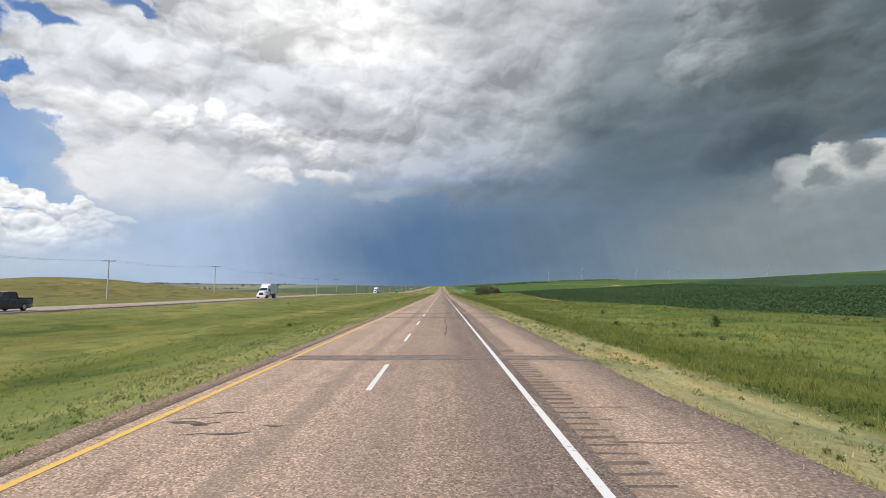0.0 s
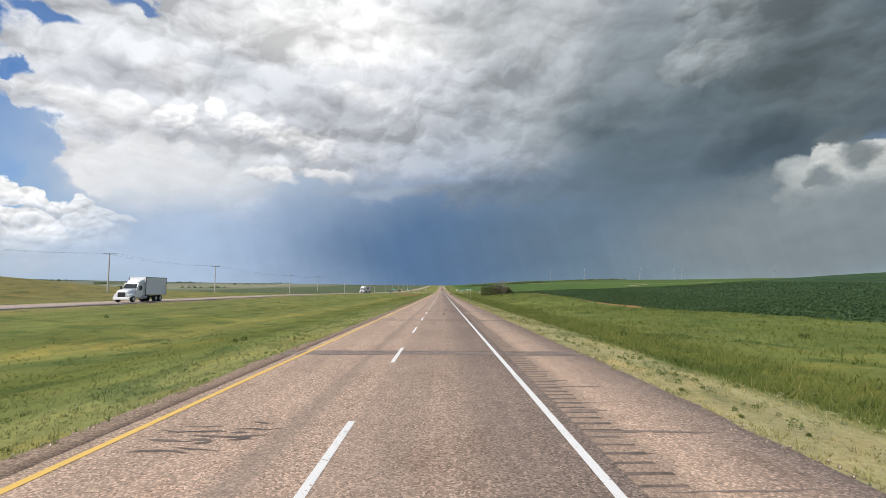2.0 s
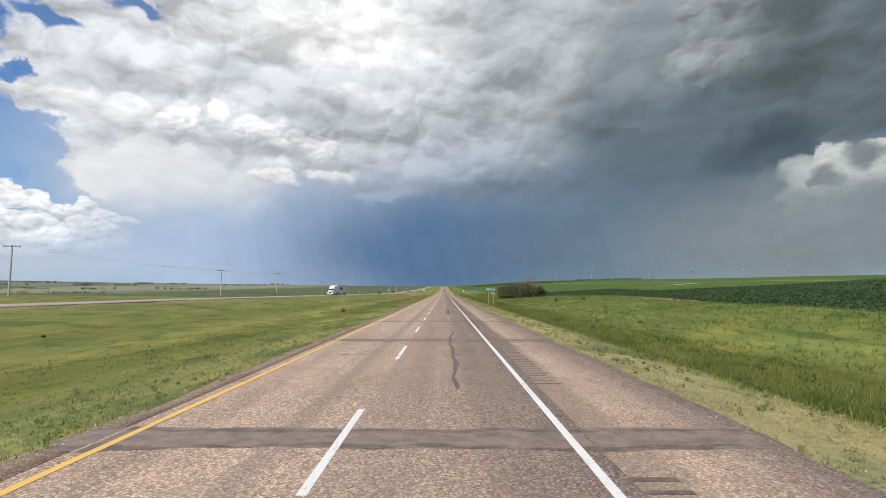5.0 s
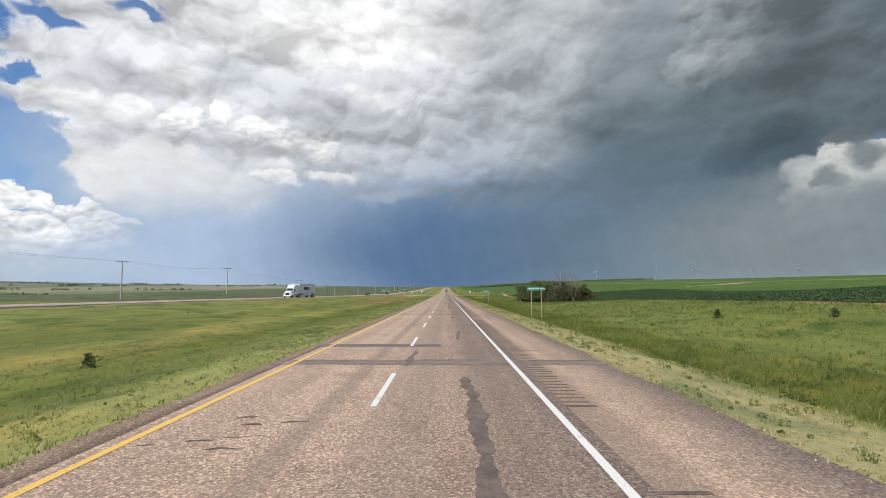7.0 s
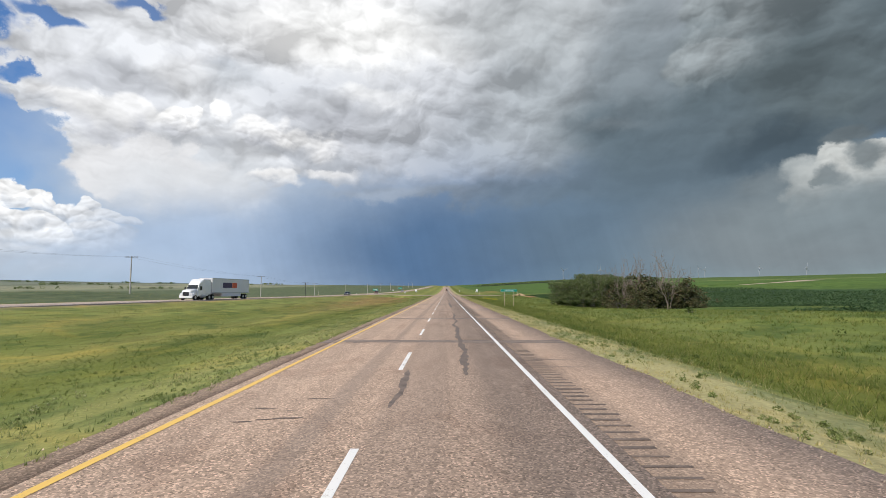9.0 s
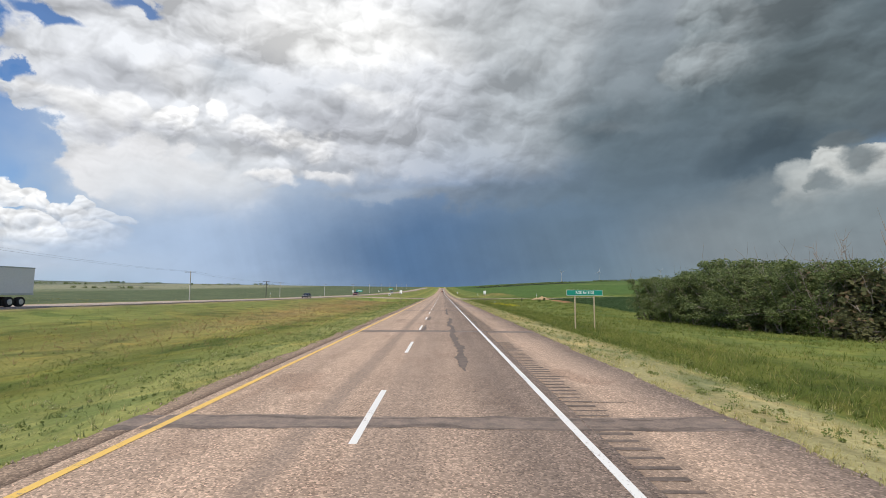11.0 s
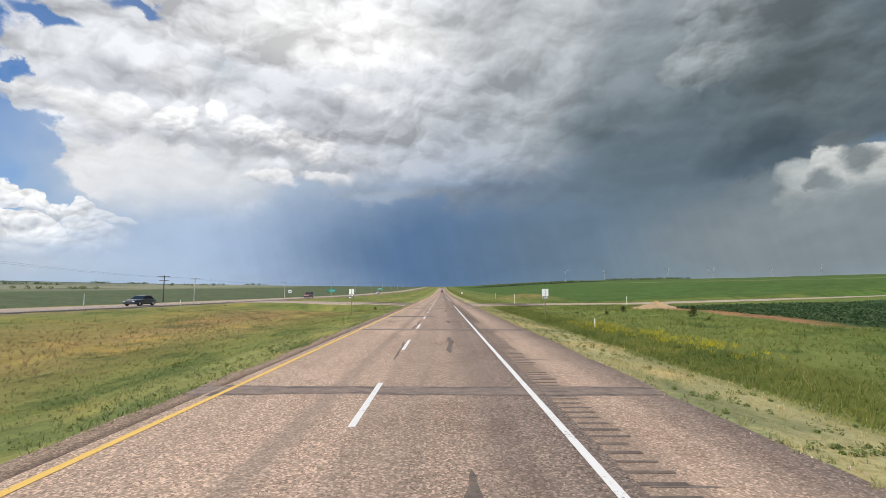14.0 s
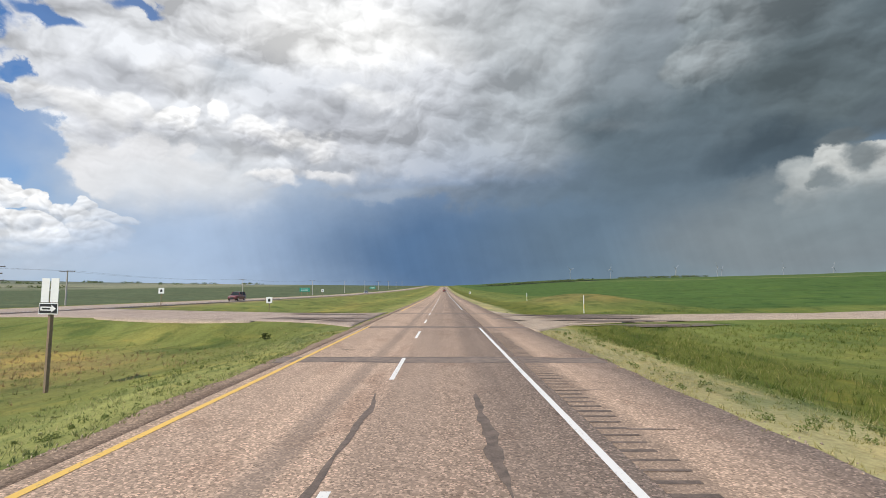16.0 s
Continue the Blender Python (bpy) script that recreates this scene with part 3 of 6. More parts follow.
def cover(x, y):
    """Base colour of what grows there, with distance haze mixed in on the far left plain."""
    x, y = np.broadcast_arrays(np.asarray(x, float), np.asarray(y, float))
    xo = other_x(y)
    c = np.empty(x.shape + (3,))
    c[:] = (0.188, 0.212, 0.058)

    def lay(f, colour):
        f = np.clip(f, 0, 1)[..., None]
        c[:] = c * (1 - f) + np.array(colour) * f

    ragged = 0.9 * wave(y / 6.0) + 0.5 * wave(y / 1.7, 2)
    # right of the road: mown dry strip, rank green ditch, meadow, crops
    lay(ease(x, 5.2, 5.5) * (1 - ease(x + 0.25 * ragged, 8.0, 9.6)), (0.385, 0.345, 0.165))
    lay(ease(x + 0.4 * ragged, 9.3, 10.5) * (1 - ease(x, 13, 20)), (0.128, 0.142, 0.028))
    lay(0.8 * ease(x, 14, 26), (0.128, 0.165, 0.038))
    crop = ease(x + ragged, 33.2, 34.2) * (1 - ease(y, 458, 461))
    near_trees = 1 - ease(np.abs(y - 342), 44, 48)
    lay(crop, (0.046, 0.084, 0.034))
    lay(crop * near_trees * (1 - ease(x, 44, 46)), (0.100, 0.140, 0.032))
    soil = ease(x + ragged, 30.6, 31.4) * (1 - ease(x + ragged, 33.0, 34.2)) * (ease(y, 128, 140) * (1 - ease(y, 160, 172)) + ease(y, 418, 430) * (1 - ease(y, 457, 459)) + 0.7 * ease(y, 196, 202) * (1 - ease(y, 236, 246)))
    lay(soil, (0.34, 0.180, 0.090))
    pile = np.exp(-((x - 31.5) / 2.2) ** 2 - ((y - 456) / 2.6) ** 2)
    lay(ease(pile, 0.25, 0.6), (0.46, 0.34, 0.19))
    lay(ease(x, 31, 33) * ease(y, 498, 500), (0.078, 0.135, 0.030))
    lay(ease(x + 0.3 * (y - 200), 170, 178) * (1 - ease(y, 500, 540)), (0.085, 0.140, 0.030))
    lay(ease(x, 205, 209) * (1 - ease(x, 216, 220)) * 0.8, (0.22, 0.24, 0.085))
    lay(ease(x, 216, 220) * (0.5 + 0.5 * wave(x / 70 + y / 190)), (0.092, 0.135, 0.038))
    knoll = np.exp(-((x - 24) / 10) ** 2 - ((y - 530) / 26) ** 2)
    lay(ease(knoll, 0.3, 0.8) * 0.8, (0.215, 0.185, 0.062))
    # left: mown strip, median grass with straw-coloured sweeps
    lay((1 - ease(x, -6.6, -6.3)) * ease(x + 0.4 * ragged, -10.5, -8.8), (0.275, 0.280, 0.090))
    inside = (1 - ease(x, -12, -10)) * ease(x, xo + 6, xo + 8)
    lay(inside * 1.0 * np.exp(-((x + 22 + 3.0 * wave(y / 31)) / 7.5) ** 2) * ease(y, 300, 390) * (1 - ease(y, 462, 472)), (0.350, 0.240, 0.100))
    lay(inside * 0.5 * ease(wave(y / 29 + x / 6, 4), 0.3, 0.9), (0.300, 0.265, 0.075))
    bed = np.exp(-((x + 15.5 + 1.2 * wave(y / 21)) / 2.6) ** 2) + 0.7 * np.exp(-((x + 27 + 2.0 * wave(y / 33, 2)) / 3.5) ** 2)
    lay(inside * 0.75 * bed * (1 - 0.7 * ease(y, 340, 400)), (0.125, 0.145, 0.024))
    lay(inside * 0.6 * np.exp(-((x + 20.5 + 1.5 * wave(y / 27, 5)) / 2.0) ** 2), (0.300, 0.270, 0.070))
    lay(ease(x, xo + 5.9, xo + 6.3) * (1 - ease(x, xo + 7.0, xo + 9.5)), (0.27, 0.225, 0.10))
    # plain beyond the other carriageway: a patchwork of fields, paler with distance: haze put into the colour
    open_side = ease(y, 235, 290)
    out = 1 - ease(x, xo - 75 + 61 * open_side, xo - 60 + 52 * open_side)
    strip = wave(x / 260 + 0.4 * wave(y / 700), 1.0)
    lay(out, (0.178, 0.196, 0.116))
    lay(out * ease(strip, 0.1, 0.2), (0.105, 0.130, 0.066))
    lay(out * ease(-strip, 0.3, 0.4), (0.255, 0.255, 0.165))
    # distance haze painted over the farther fields as a paler, bluer tone
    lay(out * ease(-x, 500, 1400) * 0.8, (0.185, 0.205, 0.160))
    belts = ease(wave(x / 33 + 0.5 * wave(y / 300), 3) * (0.6 + 0.6 * wave(y / 210 + x / 500, 2)), 0.42, 0.5)
    lay(out * belts * ease(-x, 260, 420) * 0.8, (0.070, 0.085, 0.065))
    lay(np.exp(-((x + 112) / 55) ** 2 - ((y - 145) / 75) ** 2) * 1.5, (0.205, 0.180, 0.062))
    # far ahead
    woods = ease(y, 1180, 1240) * (1 - ease(y, 1330, 1400)) * ease(x, 40, 80) * ease(wave(x / 90), -0.3, 0.2)
    lay(woods, (0.018, 0.030, 0.014))
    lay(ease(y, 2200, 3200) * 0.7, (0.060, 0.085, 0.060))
    return c


def axis(*runs):
    return np.unique(np.concatenate([np.arange(a, b, s) for a, b, s in runs]))


GX = axis((-4800, -1200, 200), (-1200, -300, 40), (-300, -120, 8), (-120, -60, 2.5), (-60, -38, 1.0), (-38, -14, 1.0), (-14, 14, 0.4), (14, 44, 0.8), (44, 130, 3), (130, 320, 8), (320, 1200, 40), (1200, 4801, 200))
GY = axis((-400, -20, 20), (-20, 560, 1.25), (560, 760, 4), (760, 1500, 14), (1500, 4901, 100))


def build_ground():
    y, x = np.meshgrid(GY, GX, indexing="ij")
    z = height(x, y)
    ob = sheet("ground", np.stack([x, y, z], -1).reshape(-1, 3), grid_faces(len(GY), len(GX)), MAT_GROUND, smooth=True)
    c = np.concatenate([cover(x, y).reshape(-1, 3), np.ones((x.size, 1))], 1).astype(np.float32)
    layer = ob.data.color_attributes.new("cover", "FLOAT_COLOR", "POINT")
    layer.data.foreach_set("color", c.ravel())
    return tagged(ob, "rolling green prairie with mown verges and grassy ditches", "ground", kind="structure")


ground = build_ground()


def ribbon(name, ys, left, right, top, material, parent=None, cols=2, skirt=0.0):
    """A strip of the road's surface between two edges; with a skirt it has sides that go down into the ground."""
    ys = np.asarray(ys, float)
    f = np.linspace(0, 1, cols)
    l, r = np.broadcast_to(left, ys.shape), np.broadcast_to(right, ys.shape)
    x = l[:, None] * (1 - f) + r[:, None] * f
    z = np.asarray(top)[:, None] + np.zeros_like(x)
    y = ys[:, None] + np.zeros_like(x)
    if skirt:
        x = np.concatenate([x[:, :1], x, x[:, -1:]], 1)
        y = np.concatenate([y[:, :1], y, y[:, -1:]], 1)
        z = np.concatenate([z[:, :1] - skirt, z, z[:, -1:] - skirt], 1)
    v = np.stack([x, y, z], -1).reshape(-1, 3)
    return sheet(name, v, grid_faces(*x.shape), material, parent)


RY = axis((-120, 620, 1.0), (620, 1500, 8), (1500, 2300, 20))
road = tagged(ribbon("road", RY, -5.85, 2.5, road_z(RY), MAT_ROAD, cols=3, skirt=0.2),
              "worn pinkish chip-seal highway carriageway with two lanes", "road", kind="structure")
ribbon("left_shoulder", RY, LEFT_EDGE + 0.16 * wave(RY / 0.9) + 0.14 * wave(RY / 5, 3), -5.85, road_z(RY) - 0.012, MAT_LEFT_SHOULDER, road, skirt=0.2)
ribbon("right_shoulder", RY, 2.5, RIGHT_EDGE + 0.12 * wave(RY / 1.3, 1) + 0.1 * wave(RY / 6, 2), road_z(RY) - 0.012, MAT_SHOULDER, road, skirt=0.2)
OY = axis((-120, 700, 3.0), (700, 1500, 12), (1500, 2300, 25))
other = tagged(ribbon("road", OY, other_x(OY) - 5.0, other_x(OY) + 5.0, other_z(OY), MAT_OTHER, cols=4, skirt=0.25),
               "second carriageway of the divided highway, pale worn asphalt", "road", kind="structure")

# painted lines
for a, b in ((-120, 474), (499, 2300)):
    ys = RY[(RY >= a) & (RY <= b)]
    ribbon("edge_line", ys, -5.575 + 0.015 * wave(ys / 3), -5.415 + 0.015 * wave(ys / 4), road_z(ys) + 0.006, MAT_YELLOW, road)
for a, b in ((-120, 473), (503, 2000)):
    ys = RY[(RY >= a) & (RY <= b)]
    ribbon("edge_line", ys, 2.08, 2.23, road_z(ys) + 0.006, MAT_WHITE, road)
ribbon("edge_line", OY, other_x(OY) + 3.75, other_x(OY) + 3.9, other_z(OY) + 0.008, MAT_WHITE, other)
ribbon("edge_line", OY, other_x(OY) - 3.9, other_x(OY) - 3.75, other_z(OY) + 0.008, MAT_YELLOW, other)
DASH, CYCLE, FIRST = 4.35, 11.93, 12.4
for i in range(-2, 62):
    y0 = FIRST + i * CYCLE
    ys = np.linspace(y0, y0 + DASH, 6)
    ribbon("lane_dash", ys, -1.82, -1.68, road_z(ys) + 0.006, MAT_WHITE, road)


# ---- tar, rumble strip, side road ----
def across(xs, a, b, lift, material, name="tar_band"):
    """A patch laid across the road between two uneven lines of y along xs."""
    x, y = np.stack([xs, xs], 1), np.stack([a, b], 1)
    z = road_z(y) + lift - 0.012 * ((x < -5.85) | (x > 2.5))
    return sheet(name, np.stack([x, y, z], -1).reshape(-1, 3), grid_faces(len(xs), 2)[:, ::-1], material, road)


def tar_band(y0, wide, x0=-6.4, x1=5.5, lines=2):
    """A worn brown repair across the road, with dark sealed cracks wandering along its edges."""
    xs = np.linspace(x0, x1, 70)
    seed = y0 * 1.7
    a = y0 - wide / 2 + 0.12 * wave(xs * 0.7, seed) + 0.03 * wave(xs * 5, seed)
    b = y0 + wide / 2 + 0.12 * wave(xs * 0.6, seed + 2) + 0.03 * wave(xs * 6, seed)
    across(xs, a, b, 0.0035, MAT_BAND)
    for i in range(lines):
        f = (0.10, 0.86, 0.5)[i]
        c = a + (b - a) * f + 0.09 * wave(xs * 1.1, seed + i * 5) + 0.05 * wave(xs * 3.7, seed + i)
        h = np.clip(0.06 + 0.07 * wave(xs * 1.4, seed + 3 * i) + 0.05 * wave(xs * 7, seed), 0.008, 0.2) * (1 + 0.8 * ease(-xs, 4.4, 6.0))
        across(xs, c - h, c + h, 0.0048, MAT_TAR)


for y0, wide in ((18.4, 1.3), (45.8, 1.15), (54.9, 1.25), (74.7, 1.25), (96.5, 1.1), (114.4, 1.2), (146, 1.2), (162.6, 1.2), (178, 0.8), (210.0, 1.3),
                 (245.9, 1.15), (271.6, 1.2), (291, 0.9), (312, 0.9), (333.5, 1.3), (367.6, 1.3), (386.3, 1.3),
                 (397.5, 1.1), (417.3, 1.25), (457.8, 1.5), (473.6, 1.2), (493.4, 1.1), (512, 0.9), (530, 0.9)):
    tar_band(y0, wide)
# two broad cut-out repairs in the passing lane
for y0, wide, x1 in ((215.4, 1.25, -0.4), (434.2, 2.35, -0.8)):
    xs = np.linspace(-6.3, x1, 40)
    across(xs, y0 - wide / 2 + 0.05 * wave(xs * 2.1, y0), y0 + wide / 2 - 0.02 * (xs + 6) + 0.02 * wave(xs * 3, y0 + 1), 0.0042, MAT_PATCH, "asphalt_patch")
    across(xs, y0 - 0.03 + 0.10 * wave(xs * 1.3, y0), y0 + 0.03 + 0.10 * wave(xs * 1.3, y0) + 0.05 * wave(xs * 6), 0.0052, MAT_TAR)


def tar_strip(y0, y1, x, wide, seed):
    ys = np.linspace(y0, y1, max(30, int((y1 - y0) * 5)))
    taper = np.sqrt(np.clip(np.minimum(ys - y0, y1 - ys) / 1.5, 0, 1))
    c = x + 0.10 * wave(ys / 1.6, seed) + 0.12 * wave(ys / 5, seed + 1)
    h = wide / 2 * taper * np.clip(0.72 + 0.35 * wave(ys / 0.7, seed + 3) + 0.35 * wave(ys / 0.16, seed), 0.05, 2) + 0.01
    return ribbon("tar_strip", ys, c - h, c + h, road_z(ys) + 0.0055, MAT_TAR, road)


for n, (y0, y1, x, wide) in enumerate(((27, 45, 0.35, 0.07), (104, 110, 0.32, 0.32), (116, 121, 0.4, 0.25), (150, 168, 0.4, 0.16), (189, 207, 0.42, 0.42), (218, 224, 0.5, 0.2), (238, 243, 0.5, 0.3),
                                       (262, 284, 0.35, 0.30), (284, 300, 0.45, 0.22), (318, 349, 0.42, 0.42), (355, 374, 0.35, 0.30), (385, 392, 0.3, 0.35), (405, 412, 0.35, 0.3),
                                       (424, 427, 0.45, 0.5), (446, 452, 0.5, 0.25), (209, 213.4, -1.45, 0.30), (258, 263, -1.42, 0.22), (333, 339, -1.5, 0.30), (345, 352, -1.5, 0.34), (369, 376, -1.5, 0.26), (403, 410, -1.95, 0.12), (417, 428, -1.95, 0.16),
                                       (441, 452, -1.95, 0.14))):
    tar_strip(y0, y1, x, wide, n * 1.3)
# broken patches: clusters of short dark cracks
cracks = np.random.default_rng(14)
for y0, x0, much in ((9, -4.7, 8), (63.5, -4.3, 14), (108, -4.4, 14), (109.2, -3.8, 8), (158, -3.4, 6), (201.5, -4.2, 8), (230, -3.0, 6), (257.5, -3.9, 5), (288, -3.7, 8), (306, -4.8, 8), (345.5, -4.5, 16), (370, -2.4, 10), (388, -3.8, 6), (426.5, -4.3, 14), (444, -3.2, 7), (461, -4.5, 10)):
    for i in range(much):
        ya, xa = y0 + cracks.normal(0, 0.7), x0 + cracks.normal(0, 0.5)
        xs = np.linspace(xa, xa + cracks.uniform(0.25, 1.0), 12)
        mid = ya + 0.10 * wave(xs * 2.5, ya * 3 + i)
        half = cracks.uniform(0.015, 0.07) * np.sin(np.linspace(0.1, 3.04, 12)) * (1 + 0.5 * wave(xs * 9, ya))
        across(xs, mid - half, mid + half, 0.0055, MAT_TAR, "crack")


def shoulder_cracks():
    """Thin transverse cracks and stains across the right shoulder, thick in some stretches and few in others."""
    rng = np.random.default_rng(61)
    verts, faces = [], []
    for y0 in np.arange(8, 476, 1.3):
        if wave(y0 / 9.5, 2) + rng.uniform(-0.5, 0.5) < 0.0:
            continue
        y0 += rng.uniform(-0.4, 0.4)
        xs = np.linspace(2.5 + rng.uniform(0, 0.5), 2.9 + rng.uniform(0.3, 2.2), 12)
        h = rng.uniform(0.02, 0.07) * np.sin(np.linspace(0.25, 3.0, 12)) * (1 + 0.5 * wave(xs * 4, y0))
        c = y0 + 0.06 * wave(xs * 2, y0)
        y = np.stack([c - h, c + h], 1)
        faces.append(grid_faces(12, 2)[:, ::-1] + 24 * len(verts))
        verts.append(np.stack([np.stack([xs, xs], 1), y, road_z(y) - 0.0065], -1).reshape(-1, 3))
    shoulder = next(o for o in road.children if o.name.startswith("right_shoulder"))
    return tagged(sheet("shoulder_cracks", np.concatenate(verts), np.concatenate(faces), MAT_BAND, shoulder), kind="stuff")


shoulder_cracks()


# rumble grooves as flat dark bars: the shade of the recess is in the colour
def groove_mesh():
    bm = bmesh.new()
    bmesh.ops.create_cube(bm, size=1, matrix=Matrix.Diagonal((0.74, 0.12, 0.012, 1)))
    bmesh.ops.bevel(bm, geom=bm.edges[:], offset=0.004, segments=1, affect="EDGES")
    me = bpy.data.meshes.new("rumble_groove")
    bm.to_mesh(me)
    bm.free()
    me.materials.append(MAT_TAR)
    return me


groove = groove_mesh()
rng = np.random.default_rng(5)
right_shoulder = next(o for o in road.children if o.name.startswith("right_shoulder"))
far_v, far_f = [], []
gv = np.array([(-.37, -.06, 0), (.37, -.06, 0), (.37, .06, 0), (-.37, .06, 0)])
for i, y0 in enumerate(np.arange(6, 469, 0.42)):
    gap = math.sin(y0 / 7.3) + math.sin(y0 / 2.9 + 1) > 1.35
    if gap:
        continue
    x0, z0 = 2.78 + rng.normal(0, 0.03), float(road_z(y0)) - 0.011
    if y0 < 120:
        ob = new("rumble_groove", groove)
        ob.location, ob.parent = (x0, y0, z0), right_shoulder
        ob.rotation_euler, ob.scale = (0, 0, rng.normal(0, 0.03)), (rng.uniform(0.8, 1.15), rng.uniform(0.6, 1.2), 1)
    else:
        far_f.append(np.arange(4) + 4 * len(far_v))
        far_v.append(gv * (rng.uniform(0.8, 1.15), rng.uniform(0.6, 1.2), 1) + (x0, y0, z0 + 0.005))
tagged(sheet("rumble_grooves", np.concatenate(far_v), np.array(far_f), MAT_TAR, right_shoulder), kind="stuff")


def drape(name, x, y, lift, material, parent=None, skirt=0.0):
    z = np.where((x > LEFT_EDGE) & (x < RIGHT_EDGE), road_z(y) + min(lift, 0.006), height(x, y) + lift)
    if skirt:
        # sides that go down into the soil
        x, y = np.pad(x, 1, mode="edge"), np.pad(y, 1, mode="edge")
        z = np.pad(z, 1, mode="edge")
        for cut in ((0, slice(None)), (-1, slice(None)), (slice(None), 0), (slice(None), -1)):
            z[cut] -= skirt
    return sheet(name, np.stack([x, y, z], -1).reshape(-1, 3), grid_faces(*x.shape), material, parent, smooth=not skirt)


def side_road():
    t = np.linspace(0, 1, 21)
    xs = axis((5.5, 14, 0.5), (14, 60, 1.5), (60, 190, 5))
    half = 5.0 + 11.0 * np.exp(-(xs - 5.5) / 3.4)
    x = np.repeat(xs[:, None], 21, 1)
    y = CROSS + 3.0 * ease(x, 8, 34) + (t * 2 - 1)[None, :] * half[:, None] + 0.25 * wave(x / 2.3) * (t * 2 - 1)[None, :]
    ob = tagged(drape("side_road", x, y[:, ::-1], 0.05, MAT_GRAVEL, None, 0.3), "pale gravel side road meeting the highway at a field corner", "road", kind="structure")
    xs = np.arange(-40.5, -6.4, 0.6)
    near = np.minimum(xs + 40.5, -6.4 - xs)
    half = 6.5 + 6.0 * np.exp(-near / 3.0)
    x = np.repeat(xs[:, None], 21, 1)
    y = CROSS + (t * 2 - 1)[None, :] * half[:, None]
    tagged(drape("median_crossing", x, y[:, ::-1], 0.05, MAT_OTHER, None, 0.3), "worn asphalt crossing through the grassy median", "road", kind="structure")
    xs = np.arange(-28, -15, 0.5)
    x = np.repeat(xs[:, None], 5, 1)
    y = CROSS - 7.5 + np.linspace(-1, 1, 5)[None, :] * (1.4 * np.sqrt(np.clip((xs + 28) * (-15 - xs) / 42, 0.01, 1)))[:, None]
    nose_of = bpy.data.objects["median_crossing"]
    drape("gravel_nose", x, y[:, ::-1], 0.065, MAT_GRAVEL, nose_of, 0.3)
    # mud tracked on to the mouth of the side road
    r = np.random.default_rng(9)
    for i in range(34):
        y0, x0, length = CROSS + r.uniform(-9, 9), r.uniform(3.2, 15), r.uniform(3, 9)
        xs = np.linspace(x0, x0 + length, 14)
        w = r.uniform(0.18, 0.75) * np.sin(np.linspace(0.05, 3.09, 14))
        y = y0 + 0.3 * wave(xs / 2, i)
        x = np.stack([xs, xs], 1)
        drape("mud_streak", x, np.stack([y + w, y - w], 1), 0.075 + 0.0015 * i, MAT_BAND if i % 3 else MAT_TAR, ob)
    for i in range(22):
        y0, x1, length = CROSS + r.uniform(-9, 9), r.uniform(-12, -5.6), r.uniform(2, 9)
        xs = np.linspace(x1 - length, x1, 14)
        w = r.uniform(0.18, 0.75) * np.sin(np.linspace(0.05, 3.09, 14))
        y = y0 + 0.3 * wave(xs / 2, i)
        drape("mud_streak", np.stack([xs, xs], 1), np.stack([y + w, y - w], 1), 0.075 + 0.0015 * i, MAT_BAND if i % 3 else MAT_TAR, nose_of)
    return ob


side_road()

# ---- small helpers for things ----
MAT_WOOD = plain("weathered_post_wood", (0.27, 0.20, 0.13), 0.85, scale=9, vary=0.4, relief=0.4)
# paler copy of the post wood: the sunlight on it is put into the colour
MAT_POST_SUNLIT = plain("sunlit_tan_post_wood", (0.46, 0.37, 0.25), 0.85, scale=9, vary=0.35, relief=0.4)
MAT_POLE = plain("grey_pole_wood", (0.52, 0.48, 0.43), 0.85, scale=5, vary=0.3, relief=0.3)
MAT_DARKWOOD = plain("dark_pole_hardware", (0.10, 0.09, 0.08), 0.8)
MAT_GREEN = plain("green_sign_sheeting", (0.01, 0.26, 0.19), 0.45, vary=0.12, relief=0.02)
MAT_SIGNWHITE = plain("white_sign_sheeting", (0.80, 0.81, 0.80), 0.5, vary=0.08, relief=0.02)
MAT_ALU = plain("dull_aluminium", (0.52, 0.53, 0.54), 0.5, 0.6, vary=0.15, relief=0.02)
MAT_BLACK = plain("black_plastic", (0.018, 0.018, 0.02), 0.55, vary=0.2)
MAT_RUBBER = plain("tyre_rubber", (0.022, 0.021, 0.02), 0.85, vary=0.3)
MAT_RIM = plain("wheel_metal", (0.55, 0.55, 0.56), 0.35, 0.8, vary=0.2)
MAT_TRUCKWHITE = plain("white_truck_paint", (0.80, 0.80, 0.79), 0.35, vary=0.08, relief=0.02, coat=0.4)
MAT_TRAILER = plain("white_trailer_panel", (0.72, 0.71, 0.72), 0.5, vary=0.1, relief=0.03)
MAT_CARBLACK = plain("black_car_paint", (0.014, 0.016, 0.022), 0.28, 0.1, vary=0.15, relief=0.0, coat=0.8)
MAT_CARRED = plain("dark_red_car_paint", (0.16, 0.025, 0.022), 0.3, 0.1, vary=0.15, relief=0.0, coat=0.8)
MAT_CARGREY = plain("silver_car_paint", (0.42, 0.43, 0.45), 0.3, 0.4, vary=0.1, relief=0.0, coat=0.8)
MAT_GLASS = plain("tinted_glass", (0.020, 0.026, 0.030), 0.08, vary=0.05, relief=0.0)
MAT_LAMP = plain("lamp_lens", (0.75, 0.76, 0.78), 0.15, vary=0.05, relief=0.0)
MAT_TAIL = plain("red_lamp_lens", (0.45, 0.02, 0.015), 0.2, vary=0.05, relief=0.0)
MAT_PURPLE = plain("dark_purple_film", (0.055, 0.035, 0.10), 0.5, vary=0.05, relief=0.0)
MAT_ORANGE = plain("orange_red_film", (0.62, 0.10, 0.04), 0.5, vary=0.05, relief=0.0)
